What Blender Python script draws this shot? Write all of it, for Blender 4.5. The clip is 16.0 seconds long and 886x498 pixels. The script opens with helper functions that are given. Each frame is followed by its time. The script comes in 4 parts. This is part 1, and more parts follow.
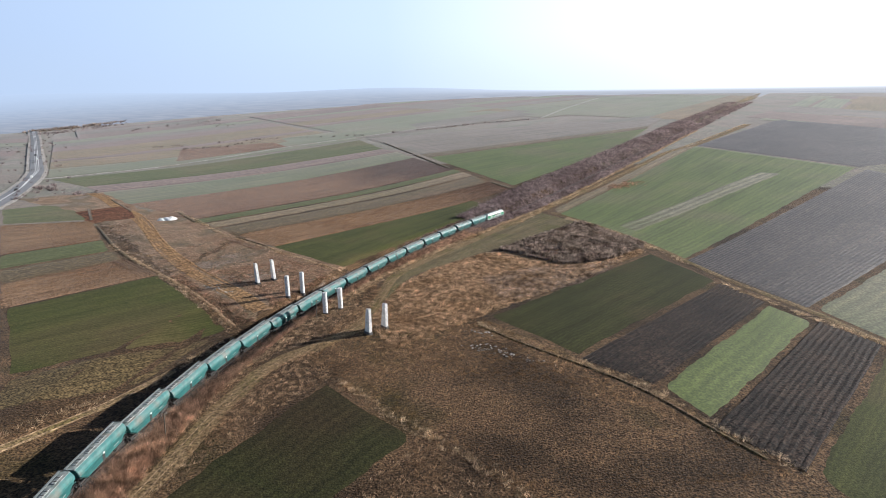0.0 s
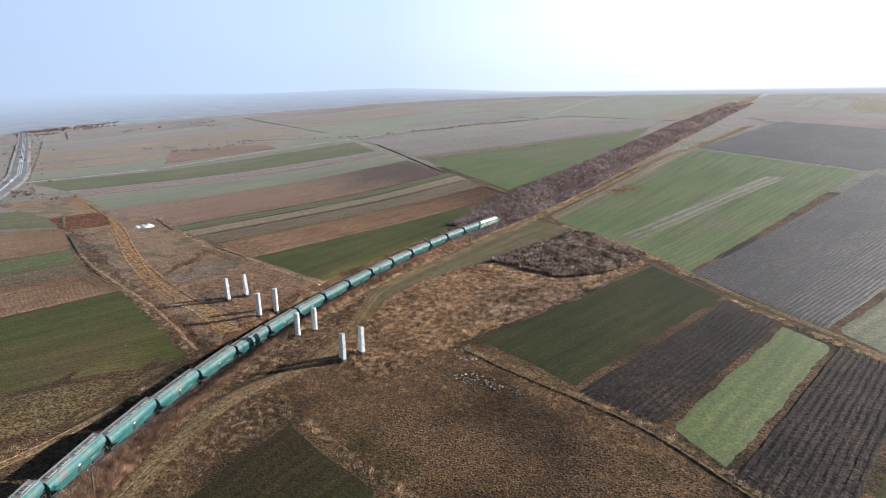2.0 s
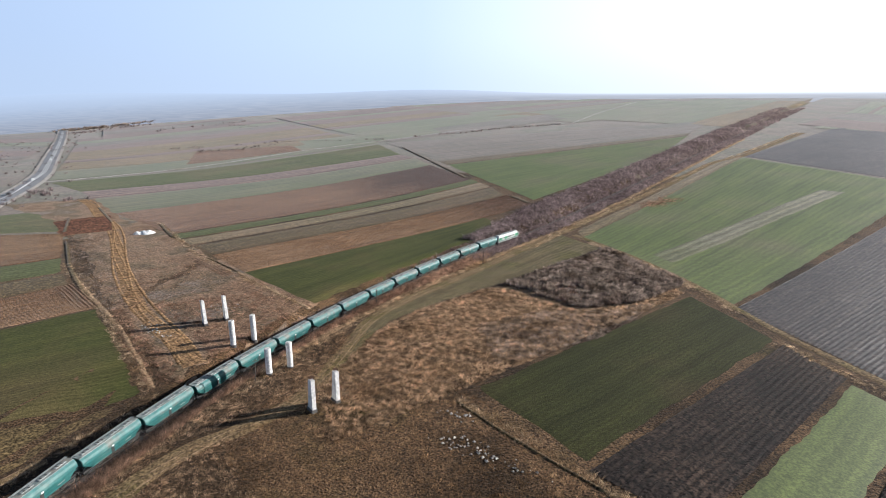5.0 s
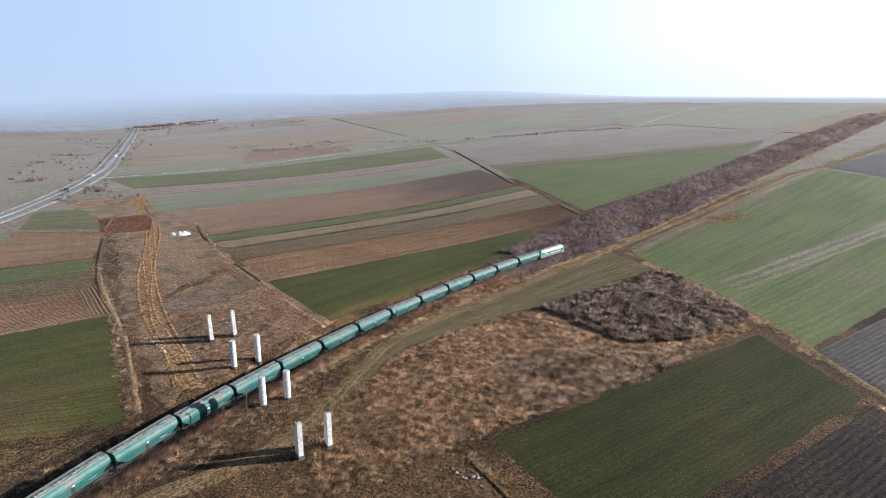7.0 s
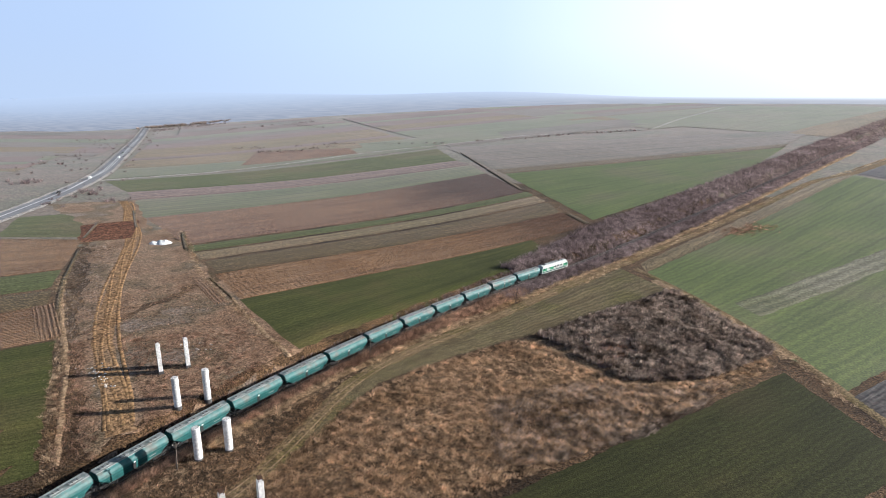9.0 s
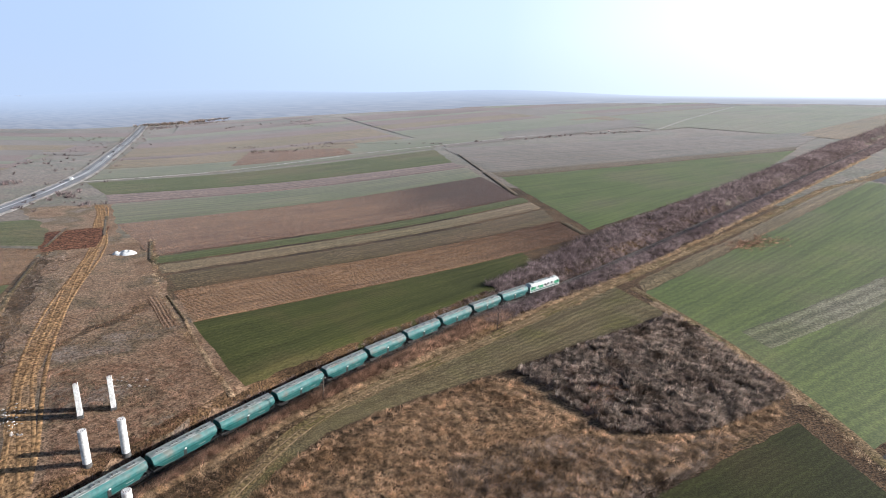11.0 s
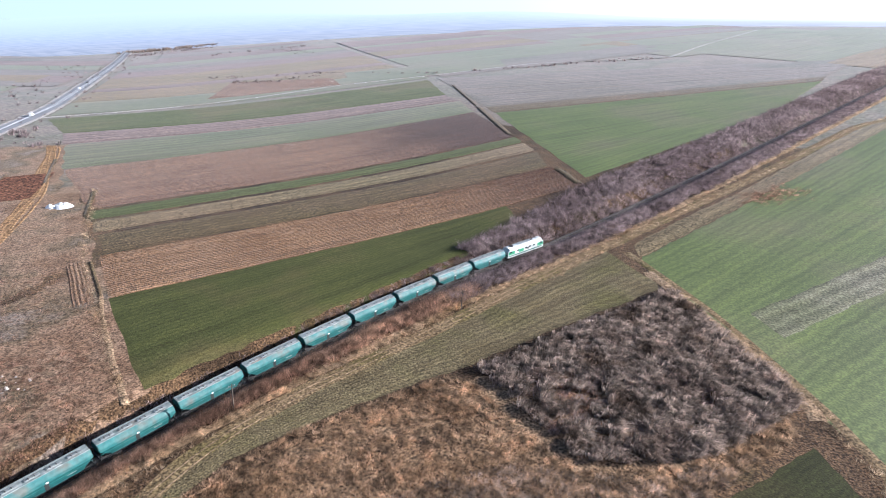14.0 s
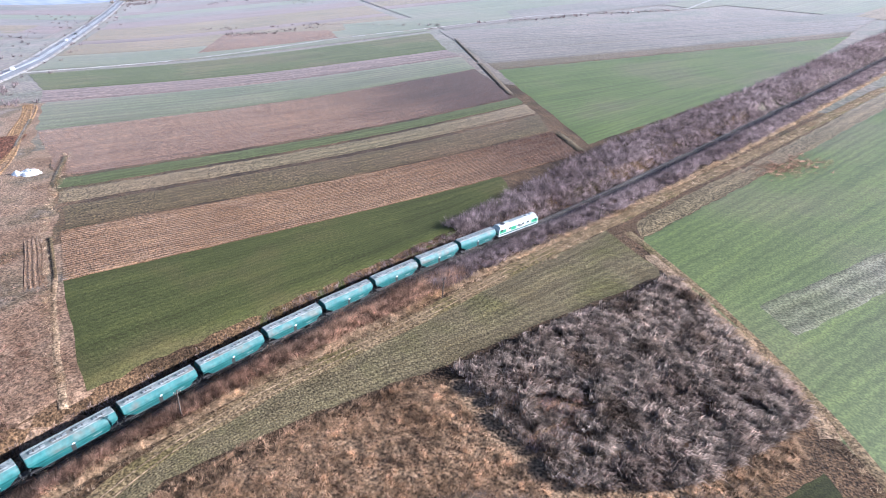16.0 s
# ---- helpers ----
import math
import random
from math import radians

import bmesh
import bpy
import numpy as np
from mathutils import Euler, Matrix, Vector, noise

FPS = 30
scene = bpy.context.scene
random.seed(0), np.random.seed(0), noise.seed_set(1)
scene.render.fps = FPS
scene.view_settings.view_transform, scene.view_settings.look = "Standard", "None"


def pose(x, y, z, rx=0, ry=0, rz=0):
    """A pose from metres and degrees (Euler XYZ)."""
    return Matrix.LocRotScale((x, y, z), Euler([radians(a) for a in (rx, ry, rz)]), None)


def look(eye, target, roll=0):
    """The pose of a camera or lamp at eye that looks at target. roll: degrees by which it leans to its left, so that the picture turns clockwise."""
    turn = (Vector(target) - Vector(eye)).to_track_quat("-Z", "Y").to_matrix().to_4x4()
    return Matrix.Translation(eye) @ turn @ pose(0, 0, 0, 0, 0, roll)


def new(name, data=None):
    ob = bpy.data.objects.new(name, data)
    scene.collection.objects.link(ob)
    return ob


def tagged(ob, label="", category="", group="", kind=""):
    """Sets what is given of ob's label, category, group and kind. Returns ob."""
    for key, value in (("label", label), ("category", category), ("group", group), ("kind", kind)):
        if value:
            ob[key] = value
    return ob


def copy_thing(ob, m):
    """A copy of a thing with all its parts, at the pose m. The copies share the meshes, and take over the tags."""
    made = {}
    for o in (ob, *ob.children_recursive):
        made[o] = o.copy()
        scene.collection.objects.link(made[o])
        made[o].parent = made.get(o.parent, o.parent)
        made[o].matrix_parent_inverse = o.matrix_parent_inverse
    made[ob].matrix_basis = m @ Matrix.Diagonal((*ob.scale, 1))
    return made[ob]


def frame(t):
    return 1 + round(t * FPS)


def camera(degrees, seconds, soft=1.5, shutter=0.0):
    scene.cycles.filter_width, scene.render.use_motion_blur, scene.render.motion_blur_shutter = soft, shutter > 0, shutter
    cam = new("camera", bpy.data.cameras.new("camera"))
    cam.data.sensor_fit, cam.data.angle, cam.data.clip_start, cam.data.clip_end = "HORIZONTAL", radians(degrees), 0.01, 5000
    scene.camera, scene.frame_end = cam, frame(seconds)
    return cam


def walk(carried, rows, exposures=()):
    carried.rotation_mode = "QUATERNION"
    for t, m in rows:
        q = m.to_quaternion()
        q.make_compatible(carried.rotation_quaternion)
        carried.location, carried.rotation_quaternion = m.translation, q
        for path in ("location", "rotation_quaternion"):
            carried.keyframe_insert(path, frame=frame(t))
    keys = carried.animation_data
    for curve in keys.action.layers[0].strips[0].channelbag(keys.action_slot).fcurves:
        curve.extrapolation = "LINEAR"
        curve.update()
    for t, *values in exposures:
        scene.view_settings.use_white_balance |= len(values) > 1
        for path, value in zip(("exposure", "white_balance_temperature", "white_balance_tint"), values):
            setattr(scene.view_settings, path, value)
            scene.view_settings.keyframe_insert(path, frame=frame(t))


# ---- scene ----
cam = camera(78.1, 16.0, soft=0.75)
PATH = [
    (0, (0.85, -13.353, 60.714), (0.265, -11.515, 60.187), -0.5),
    (0.5, (0.725, -9.552, 60.797), (0.139, -7.714, 60.27), -0.5),
    (1, (0.574, -5.747, 60.858), (-0.011, -3.908, 60.332), -0.5),
    (1.5, (0.41, -1.926, 60.925), (-0.173, -0.086, 60.399), -0.5),
    (2, (0.365, 1.938, 60.977), (-0.217, 3.778, 60.452), -0.5),
    (2.5, (0.449, 5.995, 60.991), (-0.13, 7.835, 60.466), -0.4),
    (3, (0.623, 10.062, 61.04), (0.048, 11.905, 60.516), -0.4),
    (5.5, (1.689, 30.776, 61.652), (0.937, 32.556, 61.134), 0.2),
    (6, (1.857, 35.457, 61.749), (1.048, 37.212, 61.232), 0.4),
    (6.5, (2.039, 40.477, 61.881), (1.189, 42.212, 61.364), 0.4),
    (7, (2.145, 45.502, 62.025), (1.264, 47.222, 61.509), 0.5),
    (7.5, (2.044, 50.39, 62.127), (1.144, 52.1, 61.613), 0.5),
    (8, (1.899, 55.39, 62.291), (0.986, 57.094, 61.777), 0.6),
    (8.5, (1.593, 60.627, 62.501), (0.671, 62.326, 61.986), 0.6),
    (9, (1.339, 65.845, 62.743), (0.41, 67.539, 62.228), 0.6),
    (11.5, (0.001, 91.425, 64.831), (-0.947, 93.107, 64.308), 0.8),
    (12, (-0.431, 96.486, 65.064), (-1.381, 98.165, 64.537), 0.7),
    (12.5, (-0.936, 101.648, 65.245), (-1.882, 103.313, 64.668), 0.6),
    (13, (-1.386, 106.943, 65.464), (-2.325, 108.587, 64.821), 0.6),
    (13.5, (-1.717, 111.921, 65.672), (-2.648, 113.544, 64.965), 0.6),
    (14, (-2.017, 116.758, 65.933), (-2.942, 118.359, 65.17), 0.7),
    (14.5, (-2.376, 121.248, 66.234), (-3.296, 122.832, 65.43), 0.8),
    (15, (-2.798, 125.247, 66.484), (-3.716, 126.813, 65.645), 0.8),
    (15.5, (-3.231, 128.658, 66.713), (-4.147, 130.206, 65.838), 0.9),
    (16, (-3.665, 131.611, 66.899), (-4.576, 133.141, 65.99), 0.9),
]
walk(cam, [(t, look(e, g, r)) for t, e, g, r in PATH], exposures=[(0.0, 0.6, 5800, 11), (12.2, 0.7, 5700, 12), (13.3, 1.0, 5500, 14), (14.5, 1.28, 5300, 16), (16.0, 1.5, 5100, 17)])

# ---- light ----
SUN_AZ, SUN_EL = radians(53), radians(19.8)      # clockwise from +y, above the horizon
world = bpy.data.worlds.new("sky")
scene.world = world
world.use_nodes = True
wn = world.node_tree.nodes
sky = wn.new("ShaderNodeTexSky")
sky.sky_type, sky.sun_disc = "NISHITA", False
sky.sun_elevation, sky.sun_rotation = SUN_EL, SUN_AZ
sky.air_density, sky.dust_density, sky.ozone_density = 1.0, 1.0, 1.5
wn["Background"].inputs["Strength"].default_value = 0.043
world.node_tree.links.new(sky.outputs[0], wn["Background"].inputs["Color"])
sun = new("sun", bpy.data.lights.new("sun", "SUN"))
sun.data.energy, sun.data.angle, sun.data.color = 5.0, radians(0.6), (1.0, 0.92, 0.80)
sd = Vector((math.sin(SUN_AZ) * math.cos(SUN_EL), math.cos(SUN_AZ) * math.cos(SUN_EL), math.sin(SUN_EL)))
sun.matrix_world = look(sd * 500, (0, 0, 0))


# ---- materials ----
def material(name, colours, scale=1.0, rough=0.9, bump=0.0, bump_scale=None, rows=0.0, row_mix=0.0, metal=0.0, big=0.03, per=False, row_tone=0.6, sheen=0.0, thin=0.0, grain=1.0, wet=None, tint=(1.0, 0.9, 0.78), spec=None):
    """Two to four colours mixed by noise at two scales; rows: spacing in metres of lines along the mesh's v."""
    m = bpy.data.materials.new(name)
    m.use_nodes = True
    n, lk = m.node_tree.nodes, m.node_tree.links
    b = n["Principled BSDF"]
    b.inputs["Roughness"].default_value, b.inputs["Metallic"].default_value = rough, metal
    b.inputs["Specular IOR Level"].default_value = spec if spec is not None else (0.2 if rough > 0.7 else 0.5)
    # sheen pales ground and fields at grazing angles, standing in for air haze
    if sheen:
        b.inputs["Sheen Weight"].default_value, b.inputs["Sheen Roughness"].default_value = sheen * 1.15, 0.22
        b.inputs["Sheen Tint"].default_value = (*tint, 1)
    geo = n.new("ShaderNodeNewGeometry")

    def noise_at(s, detail=6.0):
        t = n.new("ShaderNodeTexNoise")
        t.inputs["Scale"].default_value, t.inputs["Detail"].default_value = s, detail
        lk.new(geo.outputs["Position"], t.inputs["Vector"])
        return t.outputs["Fac"]

    def ramp(src, cols, lo=0.3, hi=0.7):
        r = n.new("ShaderNodeValToRGB")
        e = r.color_ramp.elements
        while len(e) < len(cols):
            e.new(0.5)
        for i, c in enumerate(cols):
            e[i].position, e[i].color = lo + (hi - lo) * i / max(1, len(cols) - 1), (*c, 1)
        lk.new(src, r.inputs[0])
        return r.outputs[0]

    def mix(kind, fac, a, c):
        x = n.new("ShaderNodeMix")
        x.data_type, x.blend_type = "RGBA", kind
        for sock, v in ((x.inputs["Factor"], fac), (x.inputs["A"], a), (x.inputs["B"], c)):
            if isinstance(v, (float, int)):
                sock.default_value = v
            elif isinstance(v, tuple):
                sock.default_value = (*v, 1)
            else:
                lk.new(v, sock)
        return x.outputs["Result"]

    col = ramp(noise_at(big), colours, 0.34, 0.66)
    fine = noise_at(scale, 8.0)
    grey = ramp(fine, [(1 - 0.68 * grain,) * 3, (1.0 - 0.05 * grain,) * 3, (1 + 0.75 * grain,) * 3], 0.36, 0.64)
    col = mix("MULTIPLY", 0.9, col, grey)
    tufts = ramp(noise_at(scale * 0.4, 5.0), [(1 - 0.26 * grain,) * 3, (1.0,) * 3, (1 + 0.24 * grain,) * 3], 0.36, 0.64)
    col = mix("MULTIPLY", 0.8, col, tufts)
    if rows:
        uv = n.new("ShaderNodeUVMap")
        sep = n.new("ShaderNodeSeparateXYZ")
        lk.new(uv.outputs[0], sep.inputs[0])
        wob = n.new("ShaderNodeMath")
        wob.operation = "MULTIPLY_ADD"
        lk.new(noise_at(0.6), wob.inputs[0])
        wob.inputs[1].default_value = rows * 0.5
        lk.new(sep.outputs[0], wob.inputs[2])
        k = n.new("ShaderNodeMath")
        k.operation = "MULTIPLY"
        lk.new(wob.outputs[0], k.inputs[0])
        k.inputs[1].default_value = 2 * math.pi / rows
        s = n.new("ShaderNodeMath")
        s.operation = "SINE"
        lk.new(k.outputs[0], s.inputs[0])
        r2 = n.new("ShaderNodeMapRange")
        r2.inputs[1].default_value, r2.inputs[2].default_value = -1, 1
        lk.new(s.outputs[0], r2.inputs[0])
        dark = ramp(r2.outputs[0], [(row_tone,) * 3, (1.15,) * 3], 0.1, 0.9)
        col = mix("MULTIPLY", row_mix, col, dark)
        mp = n.new("ShaderNodeMapping")
        mp.inputs["Scale"].default_value = (0.28, 0.014, 1.0)
        lk.new(uv.outputs[0], mp.inputs["Vector"])
        streak = n.new("ShaderNodeTexNoise")
        streak.inputs["Scale"].default_value, streak.inputs["Detail"].default_value = 1.0, 5.0
        lk.new(mp.outputs[0], streak.inputs["Vector"])
        col = mix("MULTIPLY", 0.9, col, ramp(streak.outputs["Fac"], [(0.74, 0.72, 0.72), (1.0, 1.0, 1.0), (1.24, 1.2, 1.12)], 0.32, 0.68))
        if wet:
            far = n.new("ShaderNodeMath")
            far.operation = "MULTIPLY_ADD"
            lk.new(noise_at(0.03), far.inputs[0])
            far.inputs[1].default_value = 60.0
            lk.new(sep.outputs[1], far.inputs[2])
            wr = n.new("ShaderNodeMapRange")
            wr.interpolation_type = "SMOOTHSTEP"
            wr.inputs[1].default_value, wr.inputs[2].default_value = wet[0] + 30, wet[1] + 30
            lk.new(far.outputs[0], wr.inputs[0])
            col = mix("MULTIPLY", wr.outputs[0], col, wet[2])
    if per:
        g2 = n.new("ShaderNodeNewGeometry")
        col = mix("MULTIPLY", 0.8, col, ramp(g2.outputs["Random Per Island"], [(0.3,) * 3, (0.9,) * 3, (1.7,) * 3], 0.0, 1.0))
    lk.new(col, b.inputs["Base Color"])
    if thin:
        tr = n.new("ShaderNodeBsdfTranslucent")
        lk.new(col, tr.inputs["Color"])
        ms = n.new("ShaderNodeMixShader")
        ms.inputs[0].default_value = thin
        lk.new(b.outputs[0], ms.inputs[1])
        lk.new(tr.outputs[0], ms.inputs[2])
        lk.new(ms.outputs[0], n["Material Output"].inputs["Surface"])
    if bump:
        bp = n.new("ShaderNodeBump")
        bp.inputs["Strength"].default_value, bp.inputs["Distance"].default_value = 1.0, bump
        lk.new(noise_at(bump_scale or scale, 8.0), bp.inputs["Height"])
        lk.new(bp.outputs[0], b.inputs["Normal"])
    return m


M = dict(
    ground=material("dry_grass_ground", [(0.035, 0.021, 0.011), (0.066, 0.04, 0.02), (0.135, 0.08, 0.04), (0.058, 0.042, 0.016)], 2.4, 0.95, 0.28, 2.6, big=0.032, sheen=0.08, grain=1.2),
    green=material("winter_wheat", [(0.058, 0.064, 0.017), (0.076, 0.081, 0.022), (0.112, 0.09, 0.036)], 3.4, 0.9, 0.08, 3.5, rows=1.3, row_mix=0.35, big=0.02, sheen=0.05, grain=0.6, tint=(1.0, 1.0, 0.75)),
    green_dark=material("dark_winter_wheat", [(0.034, 0.037, 0.010), (0.044, 0.045, 0.012), (0.07, 0.054, 0.021)], 3.4, 0.9, 0.08, 3.5, rows=1.3, row_mix=0.35, big=0.02, sheen=0.04, grain=0.6, tint=(1.0, 1.0, 0.75)),
    green_mid=material("young_wheat", [(0.085, 0.10, 0.034), (0.105, 0.115, 0.043), (0.135, 0.118, 0.056)], 2.0, 0.9, 0.06, 2.5, rows=3.0, row_mix=0.3, big=0.015, sheen=0.15, grain=0.6, tint=(1.0, 1.0, 0.85)),
    green_bright=material("bright_wheat", [(0.118, 0.15, 0.032), (0.138, 0.168, 0.042), (0.168, 0.166, 0.066)], 2.2, 0.6, 0.03, 3, rows=3.0, row_mix=0.3, big=0.02, sheen=0.07, grain=0.5, tint=(1.0, 1.0, 0.8), spec=0.5),
    green_pale=material("pale_wheat", [(0.125, 0.135, 0.058), (0.155, 0.152, 0.075), (0.185, 0.158, 0.09)], 1.5, 0.7, 0.03, 2, rows=6.0, row_mix=0.25, big=0.012, sheen=0.24, grain=0.55, tint=(1.0, 1.0, 0.92), spec=0.4),
    olive=material("sparse_wheat", [(0.044, 0.031, 0.013), (0.036, 0.036, 0.011), (0.058, 0.042, 0.019)], 2.6, 0.92, 0.08, 3, rows=2.4, row_mix=0.3, big=0.02, grain=0.7),
    stubble=material("stubble_field", [(0.125, 0.095, 0.044), (0.165, 0.13, 0.066), (0.12, 0.105, 0.038)], 3.2, 0.95, 0.2, 2.0, rows=1.6, row_mix=0.5, big=0.05, sheen=0.08, grain=0.95),
    grey_stubble=material("grey_stubble", [(0.21, 0.20, 0.12), (0.255, 0.235, 0.155), (0.18, 0.18, 0.095)], 2.0, 0.8, 0.06, 2, rows=4.5, row_mix=0.6, big=0.03, sheen=0.22, grain=0.7, tint=(1.0, 0.98, 0.94)),
    waste=material("trampled_waste_ground", [(0.16, 0.094, 0.053), (0.22, 0.135, 0.08), (0.27, 0.178, 0.112), (0.15, 0.107, 0.062), (0.225, 0.175, 0.135)], 2.2, 0.95, 0.15, 2.4, big=0.045, sheen=0.1, grain=1.0),
    reed_litter=material("fallen_reed_litter", [(0.21, 0.133, 0.071), (0.27, 0.178, 0.102), (0.165, 0.102, 0.055)], 2.0, 0.95, 0.3, 1.8, big=0.06, sheen=0.08, grain=1.2),
    turned_red=material("turned_red_soil", [(0.14, 0.062, 0.035), (0.175, 0.08, 0.044), (0.11, 0.05, 0.03)], 1.2, 0.95, 0.3, 1.4, big=0.05, grain=1.2),
    plough_dark=material("wet_ploughed_soil", [(0.056, 0.043, 0.036), (0.07, 0.054, 0.045), (0.09, 0.07, 0.058)], 0.9, 0.6, 0.08, 1.5, rows=1.7, row_mix=0.55, big=0.03, sheen=0.16, tint=(1.0, 0.98, 0.96), spec=0.4),
    plough_black=material("black_ploughed_soil", [(0.022, 0.015, 0.012), (0.034, 0.023, 0.017), (0.056, 0.036, 0.025)], 1.6, 0.9, 0.3, 1.8, rows=1.5, row_mix=0.5, big=0.05, sheen=0.08, grain=1.4),
    plough_tan=material("dry_ploughed_soil", [(0.225, 0.128, 0.066), (0.27, 0.16, 0.087), (0.19, 0.108, 0.057)], 3.2, 0.95, 0.4, 2.6, rows=1.25, row_mix=0.8, big=0.012, sheen=0.14, grain=1.3, wet=(85, 170, (0.46, 0.42, 0.46)), tint=(1.0, 0.92, 0.84)),
    plough_red=material("red_ploughed_soil", [(0.175, 0.094, 0.054), (0.21, 0.118, 0.069), (0.145, 0.077, 0.046)], 2.4, 0.95, 0.3, 1.8, rows=2.2, row_mix=0.6, big=0.006, sheen=0.16, grain=1.3, wet=(110, 200, (0.36, 0.31, 0.36)), tint=(1.0, 0.9, 0.84)),
    brown=material("bare_brown_field", [(0.14, 0.09, 0.045), (0.11, 0.08, 0.036), (0.16, 0.104, 0.057)], 2.0, 0.95, 0.1, 2, rows=3.0, row_mix=0.35, big=0.015, sheen=0.22, grain=1.2, tint=(1.0, 0.93, 0.86)),
    tan=material("pale_tan_field", [(0.23, 0.162, 0.09), (0.195, 0.142, 0.074), (0.17, 0.134, 0.064)], 2.0, 0.95, 0.1, 2, rows=4.0, row_mix=0.35, big=0.012, sheen=0.25, grain=1.2, tint=(1.0, 0.93, 0.86)),
    # fallow tones: haze is put into these paler, greyer base colours
    fallow=material("haze_greyed_fallow", [(0.17, 0.14, 0.105), (0.205, 0.165, 0.13), (0.14, 0.13, 0.092)], 0.7, 0.9, 0.1, 1, rows=9.0, row_mix=0.35, big=0.008, sheen=0.24, grain=0.5, tint=(1.0, 0.97, 0.95)),
    hazed_red_fallow=material("haze_paled_red_fallow", [(0.185, 0.128, 0.098), (0.215, 0.148, 0.117), (0.15, 0.103, 0.08)], 0.7, 0.9, 0.1, 1, rows=7.0, row_mix=0.35, big=0.008, sheen=0.24, grain=0.5, tint=(1.0, 0.94, 0.93)),
    country=material("open_country", [(0.13, 0.10, 0.066), (0.175, 0.13, 0.092), (0.12, 0.112, 0.068), (0.19, 0.15, 0.11)], 0.5, 0.95, 0.1, 1, big=0.011, sheen=0.3, grain=0.6, tint=(1.0, 0.96, 0.92)),
    verge=material("dry_grass_verge", [(0.29, 0.19, 0.105), (0.37, 0.255, 0.15), (0.21, 0.135, 0.07)], 2.2, 0.95, 0.3, 2.5, big=0.15),
    clay_lane=material("trodden_clay", [(0.25, 0.145, 0.068), (0.31, 0.186, 0.09), (0.24, 0.155, 0.088)], 1.4, 0.95, 0.2, 2, big=0.1),
    lane=material("worn_grass_lane", [(0.185, 0.122, 0.058), (0.22, 0.152, 0.078), (0.15, 0.115, 0.044)], 2.2, 0.95, 0.2, 2, big=0.08),
    rut=material("bare_rut_soil", [(0.34, 0.235, 0.14), (0.26, 0.175, 0.10)], 1.5, 0.95, 0.1, 2, big=0.2),
    orange=material("orange_clay", [(0.30, 0.172, 0.076), (0.36, 0.213, 0.098), (0.25, 0.148, 0.072)], 1.2, 0.95, 0.1, 2, big=0.1),
    asphalt=material("asphalt", [(0.24, 0.24, 0.245), (0.29, 0.29, 0.295)], 0.8, 0.85, 0.01, 8, grain=0.25),
    shoulder=material("pale_gravel_shoulder", [(0.42, 0.38, 0.33), (0.52, 0.48, 0.43), (0.34, 0.28, 0.22)], 1.2, 0.95, 0.05, 3, big=0.08),
    paint=material("road_paint", [(0.7, 0.7, 0.68), (0.8, 0.8, 0.78)], 3, grain=0.25),
    twig=material("bare_twigs", [(0.32, 0.19, 0.125), (0.42, 0.265, 0.18), (0.50, 0.325, 0.215)], 0.6, 0.95, per=True, big=0.06, thin=0.5),
    twig_dark=material("dark_bare_twigs", [(0.23, 0.172, 0.162), (0.31, 0.24, 0.226), (0.40, 0.312, 0.292)], 0.5, 0.95, per=True, big=0.04, thin=0.5),
    reed=material("dry_reeds", [(0.46, 0.31, 0.185), (0.57, 0.40, 0.255), (0.35, 0.225, 0.13)], 0.6, 0.95, per=True, big=0.06, thin=0.5),
    weed=material("grey_dead_weeds", [(0.275, 0.205, 0.16), (0.44, 0.35, 0.28), (0.16, 0.112, 0.08)], 0.6, 0.95, per=True, big=0.09, thin=0.5),
    grass=material("dry_grass_blades", [(0.14, 0.085, 0.045), (0.29, 0.175, 0.088), (0.50, 0.325, 0.175), (0.20, 0.145, 0.055)], 0.7, 0.95, per=True, big=0.032, thin=0.5),
    concrete=material("cast_concrete", [(0.70, 0.68, 0.64), (0.78, 0.76, 0.72), (0.62, 0.60, 0.56)], 2.5, 0.85, 0.02, 12, big=0.4, grain=0.25),
    plinth=material("dark_concrete", [(0.10, 0.095, 0.09), (0.15, 0.14, 0.13)], 2.5, 0.9, 0.02, 12, grain=0.25),
    rebar=material("rusty_steel", [(0.16, 0.08, 0.05), (0.10, 0.06, 0.04)], 5, 0.8, grain=0.25),
    lime=material("white_gravel", [(0.75, 0.74, 0.71), (0.82, 0.81, 0.78)], 1.5, 0.95, 0.15, 3, grain=0.25),
    teal=material("faded_teal_paint", [(0.012, 0.085, 0.08), (0.018, 0.105, 0.098), (0.03, 0.12, 0.112)], 1.2, 0.5, 0.0, big=0.25, grain=0.25),
    straw=material("pale_straw", [(0.50, 0.36, 0.215), (0.64, 0.485, 0.32), (0.40, 0.27, 0.15)], 0.6, 0.95, per=True, big=0.06, thin=0.5),
    cream=material("grimy_cream_paint", [(0.55, 0.58, 0.54), (0.64, 0.65, 0.60), (0.42, 0.47, 0.44)], 1.5, 0.5, 0.0, big=0.3, grain=0.3),
    hatch=material("pale_hatch_paint", [(0.23, 0.25, 0.237), (0.31, 0.32, 0.30)], 2, 0.6, grain=0.3),
    dusty_teal=material("dust_bleached_teal", [(0.024, 0.125, 0.118), (0.036, 0.145, 0.136), (0.068, 0.155, 0.143), (0.115, 0.132, 0.112)], 1.3, 0.55, 0.0, big=0.3, grain=0.25),
    teal_dark=material("dark_teal_paint_and_shade", [(0.015, 0.09, 0.08), (0.02, 0.11, 0.10)], 2, 0.55, grain=0.25),
